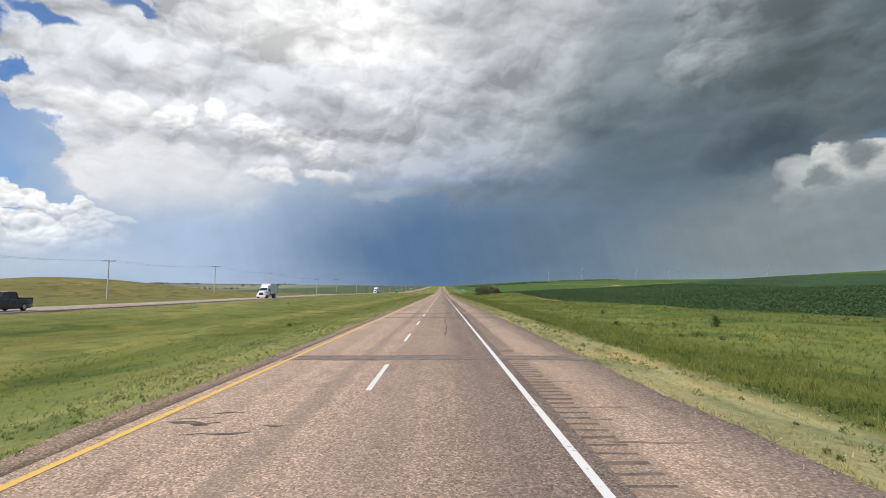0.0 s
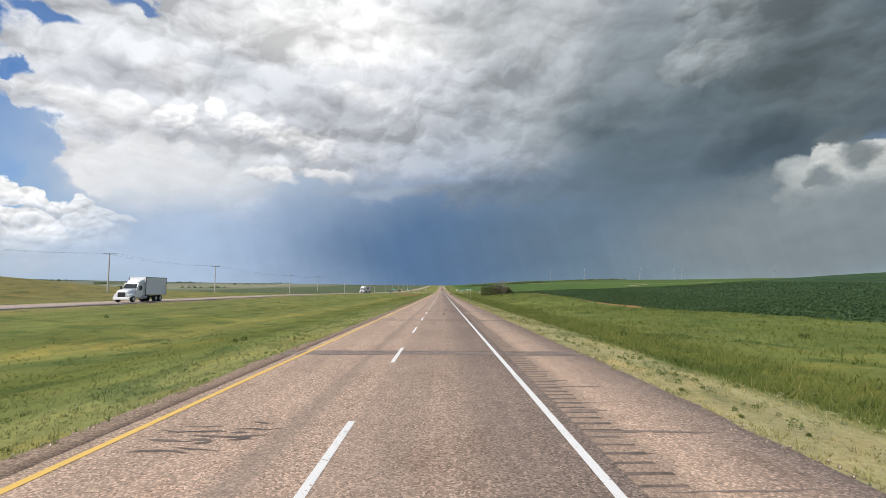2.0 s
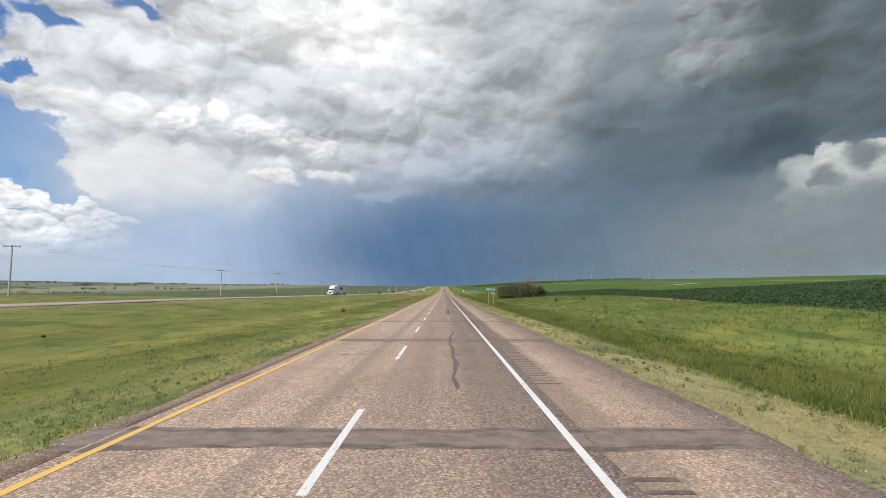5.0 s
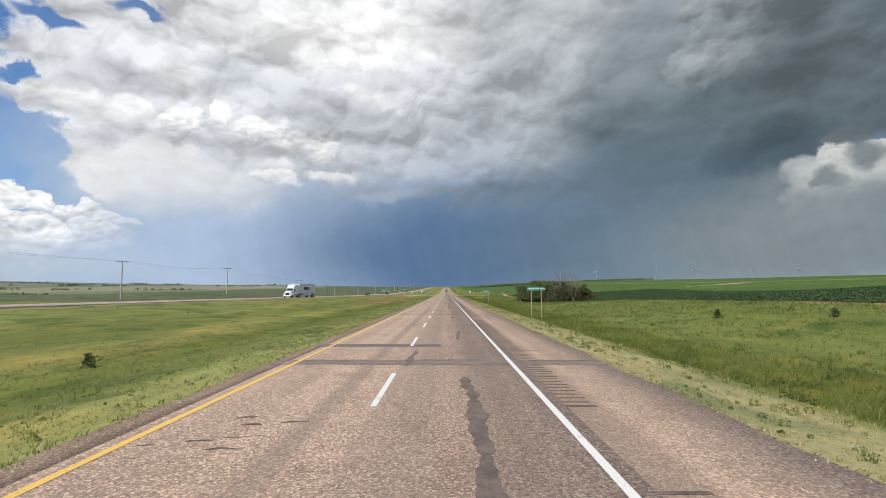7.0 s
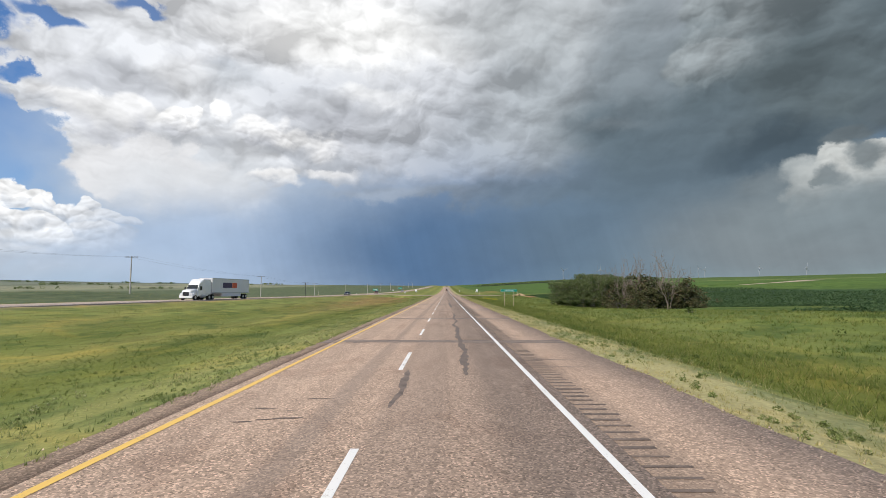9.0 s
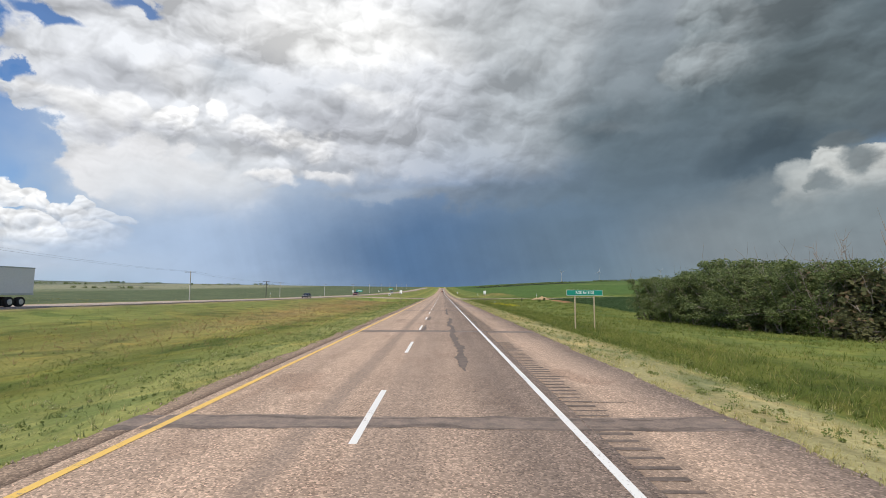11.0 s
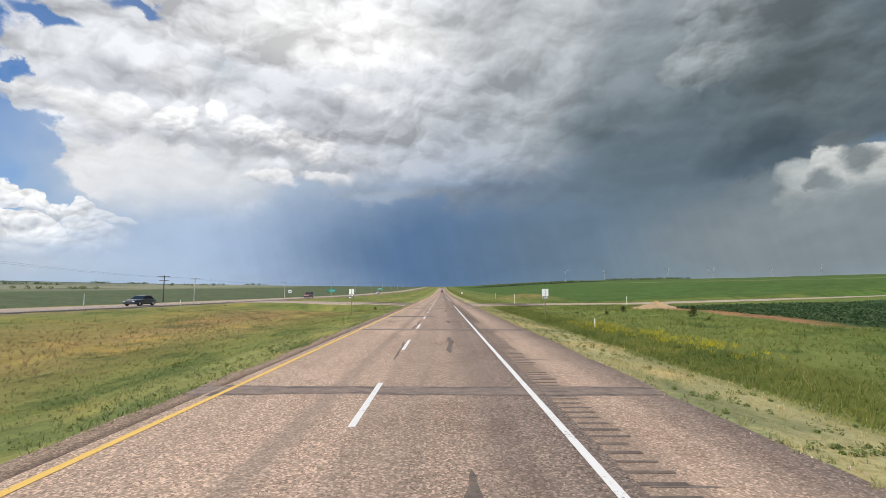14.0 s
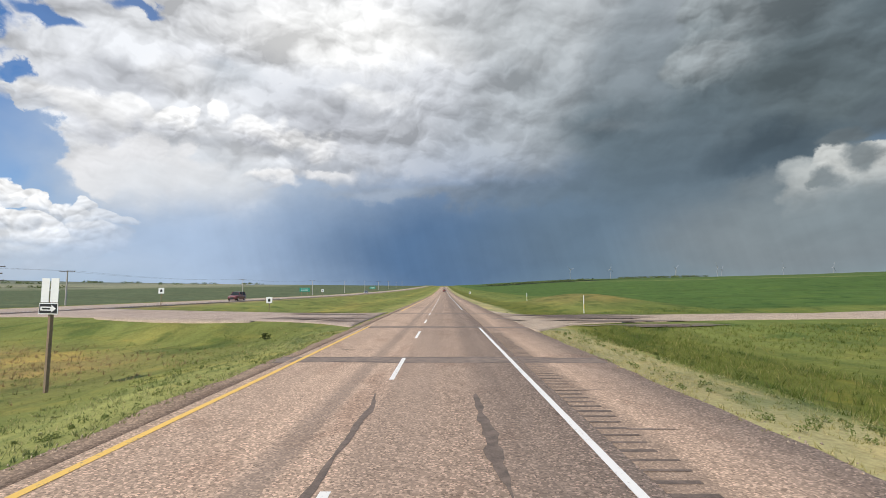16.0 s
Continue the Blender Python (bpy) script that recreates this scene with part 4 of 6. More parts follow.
MAT_AMBER = plain("yellow_reflector", (0.75, 0.52, 0.06), 0.4, vary=0.1, relief=0.0)
MAT_BARK = plain("grey_bark", (0.23, 0.20, 0.165), 0.9, scale=12, vary=0.45, relief=0.5)
MAT_DEADWOOD = plain("bleached_dead_wood", (0.25, 0.20, 0.165), 0.9, scale=12, vary=0.4, relief=0.4)
MAT_LEAF = blade_material("poplar_leaf", (0.095, 0.130, 0.050), (0.230, 0.270, 0.120))
MAT_BRUSH = blade_material("willow_leaf", (0.100, 0.108, 0.052), (0.19, 0.185, 0.095), (0.22, 0.16, 0.10))
MAT_SHRUB = blade_material("shrub_leaf", (0.045, 0.070, 0.020), (0.10, 0.13, 0.045))
MAT_MOWN = blade_material("mown_grass", (0.170, 0.208, 0.068), (0.40, 0.405, 0.18), (0.62, 0.54, 0.28))
MAT_DRY = blade_material("dry_cut_grass", (0.32, 0.30, 0.11), (0.58, 0.51, 0.25), (0.66, 0.55, 0.3))
MAT_RANK = blade_material("rank_grass", (0.140, 0.182, 0.050), (0.27, 0.295, 0.105), (0.42, 0.38, 0.15))
MAT_DITCH = blade_material("ditch_grass", (0.140, 0.178, 0.042), (0.255, 0.285, 0.085), (0.38, 0.34, 0.13))
MAT_STRAW = blade_material("straw_grass", (0.165, 0.190, 0.050), (0.33, 0.315, 0.12), (0.52, 0.42, 0.19))
MAT_TAN = blade_material("ripe_tan_grass", (0.30, 0.215, 0.105), (0.48, 0.355, 0.195), (0.52, 0.40, 0.22))
MAT_CROP = blade_material("pulse_crop_leaf", (0.055, 0.100, 0.040), (0.125, 0.185, 0.085))
MAT_WEED = blade_material("roadside_weed", (0.150, 0.190, 0.058), (0.270, 0.305, 0.112))
MAT_DARKWEED = blade_material("dark_weed", (0.100, 0.132, 0.038), (0.190, 0.225, 0.075))
MAT_PALEWEED = blade_material("pale_weed", (0.26, 0.29, 0.115), (0.46, 0.44, 0.23), (0.62, 0.57, 0.36))
MAT_FLOWER = blade_material("yellow_flower", (0.42, 0.38, 0.035), (0.64, 0.55, 0.05))


def part(name, bm, material, parent, label="", smooth=False):
    """Link a bmesh as one mesh under a thing or a part."""
    me = bpy.data.meshes.new(name)
    bm.to_mesh(me)
    bm.free()
    if smooth:
        me.polygons.foreach_set("use_smooth", np.ones(len(me.polygons), bool))
    me.materials.append(material)
    ob = new(name, me)
    ob.parent = parent
    if label:
        ob["label"] = label
    return ob


def empty(name, label, category, group=""):
    ob = new(name)
    ob.empty_display_size = 0.2
    return tagged(ob, label, category, group, "thing")


def box(x0, x1, y0, y1, z0, z1, round_off=0.0, bm=None):
    own = bmesh.new()
    bmesh.ops.create_cube(own, size=1, matrix=Matrix.Translation(((x0 + x1) / 2, (y0 + y1) / 2, (z0 + z1) / 2)) @ Matrix.Diagonal((x1 - x0, y1 - y0, z1 - z0, 1)))
    if round_off:
        bmesh.ops.bevel(own, geom=own.edges[:], offset=round_off, segments=2, profile=0.5, affect="EDGES")
    if bm is None:
        return own
    me = bpy.data.meshes.new("scrap")
    own.to_mesh(me)
    own.free()
    bm.from_mesh(me)
    bpy.data.meshes.remove(me)
    return bm


def tube(points, radii, sides=7, bm=None):
    """A tapering round stem through points."""
    bm = bm or bmesh.new()
    rings = []
    for i, (p, r) in enumerate(zip(points, radii)):
        p = Vector(p)
        a, b = Vector(points[max(i - 1, 0)]), Vector(points[min(i + 1, len(points) - 1)])
        q = (b - a).to_track_quat("Z", "Y")
        rings.append([bm.verts.new(p + q @ Vector((r * math.cos(2 * math.pi * k / sides), r * math.sin(2 * math.pi * k / sides), 0))) for k in range(sides)])
    for u, v in zip(rings, rings[1:]):
        for k in range(sides):
            bm.faces.new((u[k], u[(k + 1) % sides], v[(k + 1) % sides], v[k]))
    bm.faces.new(rings[0][::-1])
    bm.faces.new(rings[-1])
    return bm


def loft(rings):
    bm = bmesh.new()
    rows = [[bm.verts.new(p) for p in ring] for ring in rings]
    n = len(rows[0])
    for a, b in zip(rows, rows[1:]):
        for k in range(n):
            bm.faces.new((a[k], a[(k + 1) % n], b[(k + 1) % n], b[k]))
    bm.faces.new(rows[0][::-1])
    bm.faces.new(rows[-1])
    bmesh.ops.recalc_face_normals(bm, faces=bm.faces[:])
    return bm


def section(y, half, z0, z1, top=0.85, corner=0.12):
    """A rounded cross-section of a body at y, narrower at the top."""
    h, c = z1 - z0, corner
    pts = [(-half * 0.93, z0), (half * 0.93, z0), (half, z0 + h * 0.25), (half, z0 + h * 0.62), (half * (1 + top) / 2, z1 - c * 0.6), (half * top, z1 - c * 0.12), (half * top * 0.6, z1),
           (-half * top * 0.6, z1), (-half * top, z1 - c * 0.12), (-half * (1 + top) / 2, z1 - c * 0.6), (-half, z0 + h * 0.62), (-half, z0 + h * 0.25)]
    return [(x, y, z) for x, z in pts]


def prism(points, y0, y1):
    """A flat outline in x and z, given depth in y."""
    return loft([[(x, y, z) for x, z in points] for y in (y0, y1)])


def wheel(parent, x, y, r, wide, side):
    bm = bmesh.new()
    bmesh.ops.create_cone(bm, cap_ends=True, segments=24, radius1=r, radius2=r, depth=wide, matrix=Matrix.Translation((x, y, r)) @ Matrix.Rotation(math.pi / 2, 4, "Y"))
    bmesh.ops.bevel(bm, geom=[e for e in bm.edges if len(e.link_faces) == 2 and e.calc_face_angle() > 1], offset=min(0.05, wide * 0.2), segments=2, affect="EDGES")
    tyre = part("wheel", bm, MAT_RUBBER, parent)
    bm = bmesh.new()
    bmesh.ops.create_cone(bm, cap_ends=True, segments=20, radius1=r * 0.62, radius2=r * 0.5, depth=0.06, matrix=Matrix.Translation((x + side * wide * 0.5, y, r)) @ Matrix.Rotation(side * math.pi / 2, 4, "Y"))
    part("rim", bm, MAT_RIM, tyre)
    return tyre


def lettering(words, size, material, parent, matrix):
    """Each word is a part of its own."""
    made, wide = [], 0.0
    for word in words.split(" "):
        cu = bpy.data.curves.new("words", "FONT")
        cu.body, cu.size, cu.extrude, cu.offset, cu.align_y = word, size, 0.002, size * 0.018, "CENTER"
        ob = bpy.data.objects.new("words", cu)
        me = bpy.data.meshes.new_from_object(ob)
        bpy.data.objects.remove(ob)
        me.materials.clear()
        me.materials.append(material)
        right = max(v.co.x for v in me.vertices)
        made.append((me, wide))
        wide += right + size * 0.40
    wide -= size * 0.40
    for me, at in made:
        out = new("word", me)
        out.parent = parent
        out.matrix_local = matrix @ Matrix.Translation((at - wide / 2, 0, 0))


FACE = Matrix.Rotation(math.pi / 2, 4, "X")      # upright, read from the south


# ---- road signs ----
def road_name_sign(x, y, turn, wide, tall, low, words, arrow, foot, label, legs):
    base = float(road_z(y))
    ob = empty("road_name_sign", label, "road sign")
    h, c = wide / 2, 0.022
    mid = low + tall / 2
    tip = tall * 0.55 if arrow else 0.0
    outer = [(-h, low), (h - tip, low), (h, mid), (h - tip, low + tall), (-h, low + tall)] if arrow else [(-h, low), (h, low), (h, low + tall), (-h, low + tall)]
    inner = [(px * (1 - 2 * c / wide) - (0.01 if px > h - 0.01 and arrow else 0), mid + (pz - mid) * (1 - 2 * c / tall)) for px, pz in outer]
    part("panel", prism(outer, -0.012, 0.012), MAT_SIGNWHITE, ob, "white border plate")
    part("face", prism(inner, -0.016, -0.010), MAT_GREEN, ob, "green reflective face")
    lettering(words, tall * (0.60 if arrow else 0.64), MAT_SIGNWHITE, ob, Matrix.Translation((-tip * 0.4, -0.018, mid)) @ FACE)
    for lx in legs:
        gz = float(height(x + lx * math.cos(radians(turn)), y + lx * math.sin(radians(turn)))) - base
        part("post", box(lx - 0.045, lx + 0.045, 0.014, 0.104, gz - 0.4, low + tall * (0.55 if arrow else 0.9), 0.008), MAT_POST_SUNLIT, ob, "square timber post")
    ob.matrix_world = pose(x, y, base, 0, 0, turn)
    return ob


road_name_sign(11.2, 253.1, 0, 2.35, 0.40, 2.70, "Highfield Dam Road", True, 0, "green arrow-shaped road name sign on two timber posts", (-0.62, 0.62))
road_name_sign(12.45, 345.5, 14, 3.55, 0.50, 2.24, "RGE Rd 3105", False, 0, "long green road name board on two timber posts", (-0.95, 0.95))


def double_plate_sign(x, y, turn, low, wide, tall, one_way, size=1.0):
    base, gz = float(road_z(y)), float(height(x, y))
    ob = empty("plate_sign", "two white plates on a post above a " + ("right" if one_way > 0 else "left") + "-arrow board", "road sign")
    for s in (-1, 1):
        plate = part("plate", box(s * wide * 0.26 - wide * 0.22, s * wide * 0.26 + wide * 0.22, -0.012, 0.0, low, low + tall, 0.004), MAT_SIGNWHITE, ob)
        part("bracket", box(s * wide * 0.26 - 0.02, s * wide * 0.26 + 0.02, -0.002, 0.03, low + 0.08, low + tall - 0.08), MAT_ALU, plate)
    part("crossbar", box(-wide * 0.48, wide * 0.48, 0.0, 0.02, low + tall * 0.5 - 0.03, low + tall * 0.5 + 0.03), MAT_ALU, ob)
    part("post", box(-0.055, 0.055, 0.022, 0.132, gz - base - 0.4, low + tall * 0.6, 0.008), MAT_WOOD, ob, "brown timber post")
    # arrow board: one_way is 1 for an arrow to the right, -1 to the left
    z, w, d = low - 0.36 * size, 0.42 * size, 0.31 * size
    board = part("arrow_board", prism([(-w - 0.03, z - 0.03), (w + 0.03, z - 0.03), (w + 0.03, z + d + 0.03), (-w - 0.03, z + d + 0.03)], -0.026, -0.016), MAT_SIGNWHITE, ob, "white-edged board")
    part("face", prism([(-w, z), (w, z), (w, z + d), (-w, z + d)], -0.030, -0.0265), MAT_BLACK, board, "black face")
    arrow = [(-0.86, 0.29), (0.38, 0.29), (0.38, 0.10), (0.90, 0.5), (0.38, 0.90), (0.38, 0.71), (-0.86, 0.71)]
    part("arrow", prism([(px * w * one_way, z + pz * d) for px, pz in arrow], -0.036, -0.031), MAT_SIGNWHITE, board, "white arrow")
    part("lettering_bar", box(-0.28 * size, 0.12 * size, -0.040, -0.0365, z + d * 0.41, z + d * 0.59), MAT_BLACK, board)
    ob.matrix_world = pose(x, y, base, 0, 0, turn)
    return ob


double_plate_sign(-13.35, 456, -18, 2.1, 0.86, 0.80, 1)
double_plate_sign(12.1, 441.8, 0, 2.04, 0.80, 0.84, -1, 0.7)


def square_sign(x, y, size, low, ground_z=None):
    base = float(height(x, y))
    ob = empty("route_sign", "small white square sign with a black mark on a thin post", "road sign", "route signs at the crossing")
    h = size / 2
    part("plate", box(-h, h, -0.01, 0.0, low, low + size, 0.004), MAT_SIGNWHITE, ob)
    part("mark", prism([(-h * 0.4, low + h * 0.5), (h * 0.4, low + h * 0.5), (h * 0.4, low + h * 1.2), (0, low + h * 1.55), (-h * 0.4, low + h * 1.2)], -0.014, -0.0105), MAT_BLACK, ob)
    part("post", box(-0.035, 0.035, 0.001, 0.071, -0.3, low + size * 0.6, 0.006), MAT_WOOD, ob)
    ob.matrix_world = pose(x, y, base)
    return ob


for x, y in ((-37.2, 503), (-21.6, 499), (-38, 590), (10.5, 640)):
    square_sign(x, y, 0.75, 1.75)


def marker_post(x, y, tall, lit=True):
    ob = empty("marker_post", "slim white marker post with a yellow reflector in the grass", "marker post", "marker posts")
    part("post", tube([(0, 0, -0.2), (0, 0, tall * 0.6), (0, 0, tall)], [0.06, 0.055, 0.05], 8), MAT_SIGNWHITE, ob)
    part("reflector", box(-0.045, 0.045, -0.07, -0.056, tall * 0.25, tall * 0.5), MAT_AMBER, ob, "yellow reflective strip")
    ob.matrix_world = pose(x, y, float(height(x, y)))


for x, y, tall in ((32.5, 470, 1.65), (17.4, 501, 2.3), (17.8, 545, 1.7), (13.5, 428, 0.9), (-39.5, 458, 0.9), (-57, 462, 1.8)):
    marker_post(x, y, tall)


def guide_sign(x, y, wide, tall, low, name_label):
    base = float(height(x, y))
    ob = empty("guide_sign", name_label, "road sign", "guide signs")
    part("panel", box(-wide / 2, wide / 2, -0.02, 0.0, low, low + tall, 0.01), MAT_GREEN, ob)
    for s in (-1, 1):
        part("post", box(s * wide * 0.3 - 0.06, s * wide * 0.3 + 0.06, 0.0, 0.12, -0.3, low + tall * 0.8), MAT_WOOD, ob)
    for i in (0.35, 0.65):
        part("lettering_bar", box(-wide * 0.35, wide * 0.35, -0.026, -0.021, low + tall * i - 0.08, low + tall * i + 0.08), MAT_SIGNWHITE, ob)
    ob.matrix_world = pose(x, y, base)


guide_sign(-58, 640, 4.2, 1.6, 2.0, "large green guide sign far beside the other carriageway")
guide_sign(-52, 790, 4.2, 1.6, 2.0, "large green guide sign far beside the other carriageway")


# ---- power line ----
def utility_pole(tall, arms, twin=False):
    ob = empty("utility_pole", "tall grey wooden utility pole with a crossarm" if arms == 1 else "tall dark wooden utility pole with three crossarms", "utility pole", "poles along the far road")
    part("mast", tube([(0, 0, -0.8), (0, 0, tall * 0.5), (0, 0, tall)], [0.19, 0.16, 0.12], 9), MAT_POLE if arms == 1 else MAT_DARKWOOD, ob)
    for i in range(arms):
        z = tall - 0.35 - i * 1.25
        half = (1.7, 1.3, 1.7)[i]
        arm = part("crossarm", box(-half, half, -0.17, -0.05, z, z + 0.14, 0.01), MAT_DARKWOOD, ob)
        for x in (-half + 0.1, -half * 0.45, half * 0.45, half - 0.1):
            part("insulator", tube([(x, -0.11, z + 0.13), (x, -0.11, z + 0.2), (x, -0.11, z + 0.3)], [0.05, 0.07, 0.04], 7), MAT_ALU, arm)
    return ob


POLE_Y = (20, 66, 117, 172, 227, 312, 370, 457, 543, 632, 728, 814, 900, 985, 1070, 1155, 1240)


def pole_spot(y):
    x = -81.0 if y < 600 else -81.0 + (y - 600) * 0.018
    return x, float(height(x, y))


pole = utility_pole(9.6, 1)
tops = []
for i, y in enumerate(POLE_Y):
    x, z = pole_spot(y)
    m = pose(x, y, z, 0, 0, (i * 37 % 7 - 3) * 0.4)
    if i == 0:
        pole.matrix_world = m
    else:
        copy_thing(pole, m)
    tops.append((x, y, z + 9.6))
tall_pole = utility_pole(9.7, 3)
tall_pole.matrix_world = pose(-82.3, 527.7, float(height(-82.3, 527.7)), 0, 0, 8)
for side in (-1.55, 1.55):
    pts = []
    for (xa, ya, za), (xb, yb, zb) in zip(tops, tops[1:]):
        for k in range(10):
            f = k / 10
            sag = 4 * f * (1 - f) * 0.9
            pts.append((xa + (xb - xa) * f + side, ya + (yb - ya) * f - 0.11, za + (zb - za) * f - sag - 0.05))
    ob = part("overhead_wire", tube(pts, [0.011] * len(pts), 4), MAT_DARKWOOD, None)
    tagged(ob, "thin dark overhead wire strung between the utility poles", "wire", "overhead wires", "thing")


# ---- trees ----
def leaf_cloud(rng, centres, radii, count, size, flat=0.75):
    """Many small leaves, each a bent four-cornered blade, scattered in uneven clumps."""
    n = len(centres)
    pick = rng.integers(0, n, count)
    d = rng.normal(size=(count, 3))
    d /= np.linalg.norm(d, axis=1)[:, None]
    rad = radii[pick][:, None] * rng.uniform(0.25, 1.0, (count, 1)) ** 0.5
    p = centres[pick] + d * rad * (1, 1, flat)
    a = rng.normal(size=(count, 3))
    a /= np.linalg.norm(a, axis=1)[:, None]
    b = np.cross(a, rng.normal(size=(count, 3)))
    b /= np.linalg.norm(b, axis=1)[:, None]
    s = size * rng.uniform(0.6, 1.4, (count, 1))
    v = np.stack([p - a * s * 0.5, p + b * s * 0.32, p + a * s * 0.5, p - b * s * 0.32], 1).reshape(-1, 3)
    return v, np.arange(count * 4).reshape(-1, 4)


def branches(rng, start, way, length, radius, depth, bm, ends):
    pts, p, d = [Vector(start)], Vector(start), Vector(way).normalized()
    steps = 4
    for i in range(steps):
        d = (d + Vector(rng.normal(0, 0.16, 3)) + Vector((0, 0, 0.05))).normalized()
        p = p + d * length / steps
        pts.append(p.copy())
    tube(pts, [radius * (1 - 0.75 * i / steps) for i in range(steps + 1)], 5, bm)
    ends.append(pts[-1])
    if depth:
        for i in range(rng.integers(3, 6)):
            k = rng.integers(1, steps + 1)
            w = (d + Vector(rng.normal(0, 0.75, 3)) + Vector((0, 0, 0.25))).normalized()
            branches(rng, pts[k], w, length * rng.uniform(0.4, 0.65), radius * 0.45, depth - 1, bm, ends)


def tree(seed, tall, leaves, leaf, label, name="tree", spread=0.30, leaf_size=0.22, stems=3, low=0.12, bark=None, group="grove beside the field", thick=0.016):
    rng = np.random.default_rng(seed)
    ob = empty(name, label, "bush" if name == "bush" else "tree", group)
    bm, ends = bmesh.new(), []
    for i in range(stems):
        a = rng.uniform(0, 6.3)
        w = Vector((math.cos(a) * 0.16, math.sin(a) * 0.16, 1))
        branches(rng, (math.cos(a) * 0.3, math.sin(a) * 0.3, -0.2), w, tall * rng.uniform(0.62, 0.8), tall * thick, 2, bm, ends)
    part("trunk", bm, bark or MAT_BARK, ob)
    if leaves:
        # clumps on the ends of the limbs and around the stem
        e = np.array([tuple(q) for q in ends])
        e = e[(e[:, 2] > tall * low)]
        extra = np.stack([rng.normal(0, tall * spread * 0.55, 26), rng.normal(0, tall * spread * 0.55, 26), tall * rng.uniform(low, 0.9, 26)], 1)
        extra[:, :2] *= np.sqrt(np.clip(1.1 - extra[:, 2:] / tall, 0.1, 1))
        e = np.concatenate([e, extra])
        e[:, 2] = np.minimum(e[:, 2], tall)
        r = tall * rng.uniform(0.05, 0.12, len(e))
        v, f = leaf_cloud(rng, e, r, leaves, leaf_size)
        sheet("crown", v, f, leaf, ob)
    return ob


kinds = [tree(3, 7.6, 8500, MAT_LEAF, "leafy dark green poplar with many thin stems", spread=0.24, leaf_size=0.17, stems=4, thick=0.012),
         tree(8, 7.0, 8000, MAT_LEAF, "leafy dark green poplar with many thin stems", spread=0.26, leaf_size=0.17, stems=4, thick=0.012),
         tree(12, 6.3, 7000, MAT_LEAF, "leafy dark green poplar with many thin stems", spread=0.28, leaf_size=0.17, stems=4, thick=0.012)]
dead = [tree(21, 8.6, 0, None, "bare bleached dead tree with brittle branches", bark=MAT_DEADWOOD, stems=3, thick=0.021),
        tree(27, 7.2, 260, MAT_BRUSH, "nearly bare dying tree with few leaves", bark=MAT_DEADWOOD, stems=4, thick=0.02)]
brush = [tree(33, 3.6, 2000, MAT_BRUSH, "dull brownish willow bush under the dead trees", "bush", 0.42, 0.22, 5, 0.05),
         tree(35, 3.0, 1800, MAT_SHRUB, "low green shrub in rough grass", "bush", 0.5, 0.2, 5, 0.03)]
used = set()


def plant(ob, x, y, size, turn, slim=1.0):
    m = pose(x, y, float(height(x, y)) - 0.05, 0, 0, turn) @ Matrix.Diagonal((size * slim, size * slim, size * (0.9 + 0.2 * math.sin(x * 7 + y)), 1))
    if ob.name in used:
        copy_thing(ob, m)
    else:
        used.add(ob.name)
        ob.matrix_basis = m


r = np.random.default_rng(77)
def in_grove(f, back):
    """A place in the grove: f along its length, back metres from its roadside face."""
    return 33.8 - 7.4 * f + back, 322.5 + 47.0 * f


for i in range(52):
    f = 0.40 + 0.58 * ((i % 26) + r.uniform(-0.4, 0.4)) / 26
    x, y = in_grove(min(f, 0.98), (0.8 if i < 26 else 4.2) + r.uniform(-0.9, 1.4))
    plant(kinds[i % 3], x, y, 0.98 + 0.20 * math.exp(-((y - 352) / 4) ** 2) - 0.10 * (y > 360) + r.uniform(-0.12, 0.08), r.uniform(0, 360))
for i in range(24):
    x, y = in_grove((i + r.uniform(0, 1)) / 50, r.uniform(-0.2, 3.5))
    plant(dead[i % 2], x, y, r.uniform(1.15, 1.45) * (0.75 + 0.25 * float(ease(i, 0, 4))), r.uniform(0, 360), 0.55)
for i in range(34):
    x, y = in_grove((i + r.uniform(0, 1)) / 62, r.uniform(0.2, 4.5))
    plant(brush[0], x, y, r.uniform(1.05, 1.55), r.uniform(0, 360))
for i in range(16):
    x, y = in_grove(0.40 + 0.58 * i / 16, r.uniform(-0.9, 0.3))
    plant(brush[1], x, y, r.uniform(0.45, 0.75), r.uniform(0, 360))
for x, y, s in ((29, 441, 0.45), (27, 437, 0.4), (24, 449, 0.35), (21, 447, 0.3), (26, 300, 0.4), (22, 232, 0.35), (25, 224, 0.3), (20, 60, 0.3), (16, 44, 0.28), (21, 37, 0.35), (-15, 48, 0.2), (-16, 214, 0.28), (-17, 400, 0.22), (-14, 391, 0.2), (-12, 472, 0.3)):
    plant(brush[1], x, y, s, x * 40 + y)


# ---- far woods on the skyline ----
def far_woods(name, seed, spots, size, label):
    rng = np.random.default_rng(seed)
    c = np.array([(x, y, float(height(x, y)) + size * 0.5) for x, y in spots])
    v, f = leaf_cloud(rng, c, np.full(len(c), size), len(c) * 22, size * 0.55, 0.6)
    tagged(sheet(name, v, f, MAT_LEAF), label, "woods", kind="stuff")


r2 = np.random.default_rng(31)
far_woods("far_woods", 51, [(70 + i * 2.2 + r2.normal(0, 3), 1265 + i * 0.4 + r2.normal(0, 14)) for i in range(190) if math.sin(i / 9) + math.sin(i / 23) > -0.9], 3.4, "dark tree line along the far ridge")
far_woods("far_woods", 52, [(-520 - i * 3.0 + r2.normal(0, 4), 620 + 130 * math.sin(i / 17) + r2.normal(0, 8)) for i in range(220) if math.sin(i / 7) + math.sin(i / 3.1) > 0.5], 4.0, "thin dark tree belts on the distant plain")
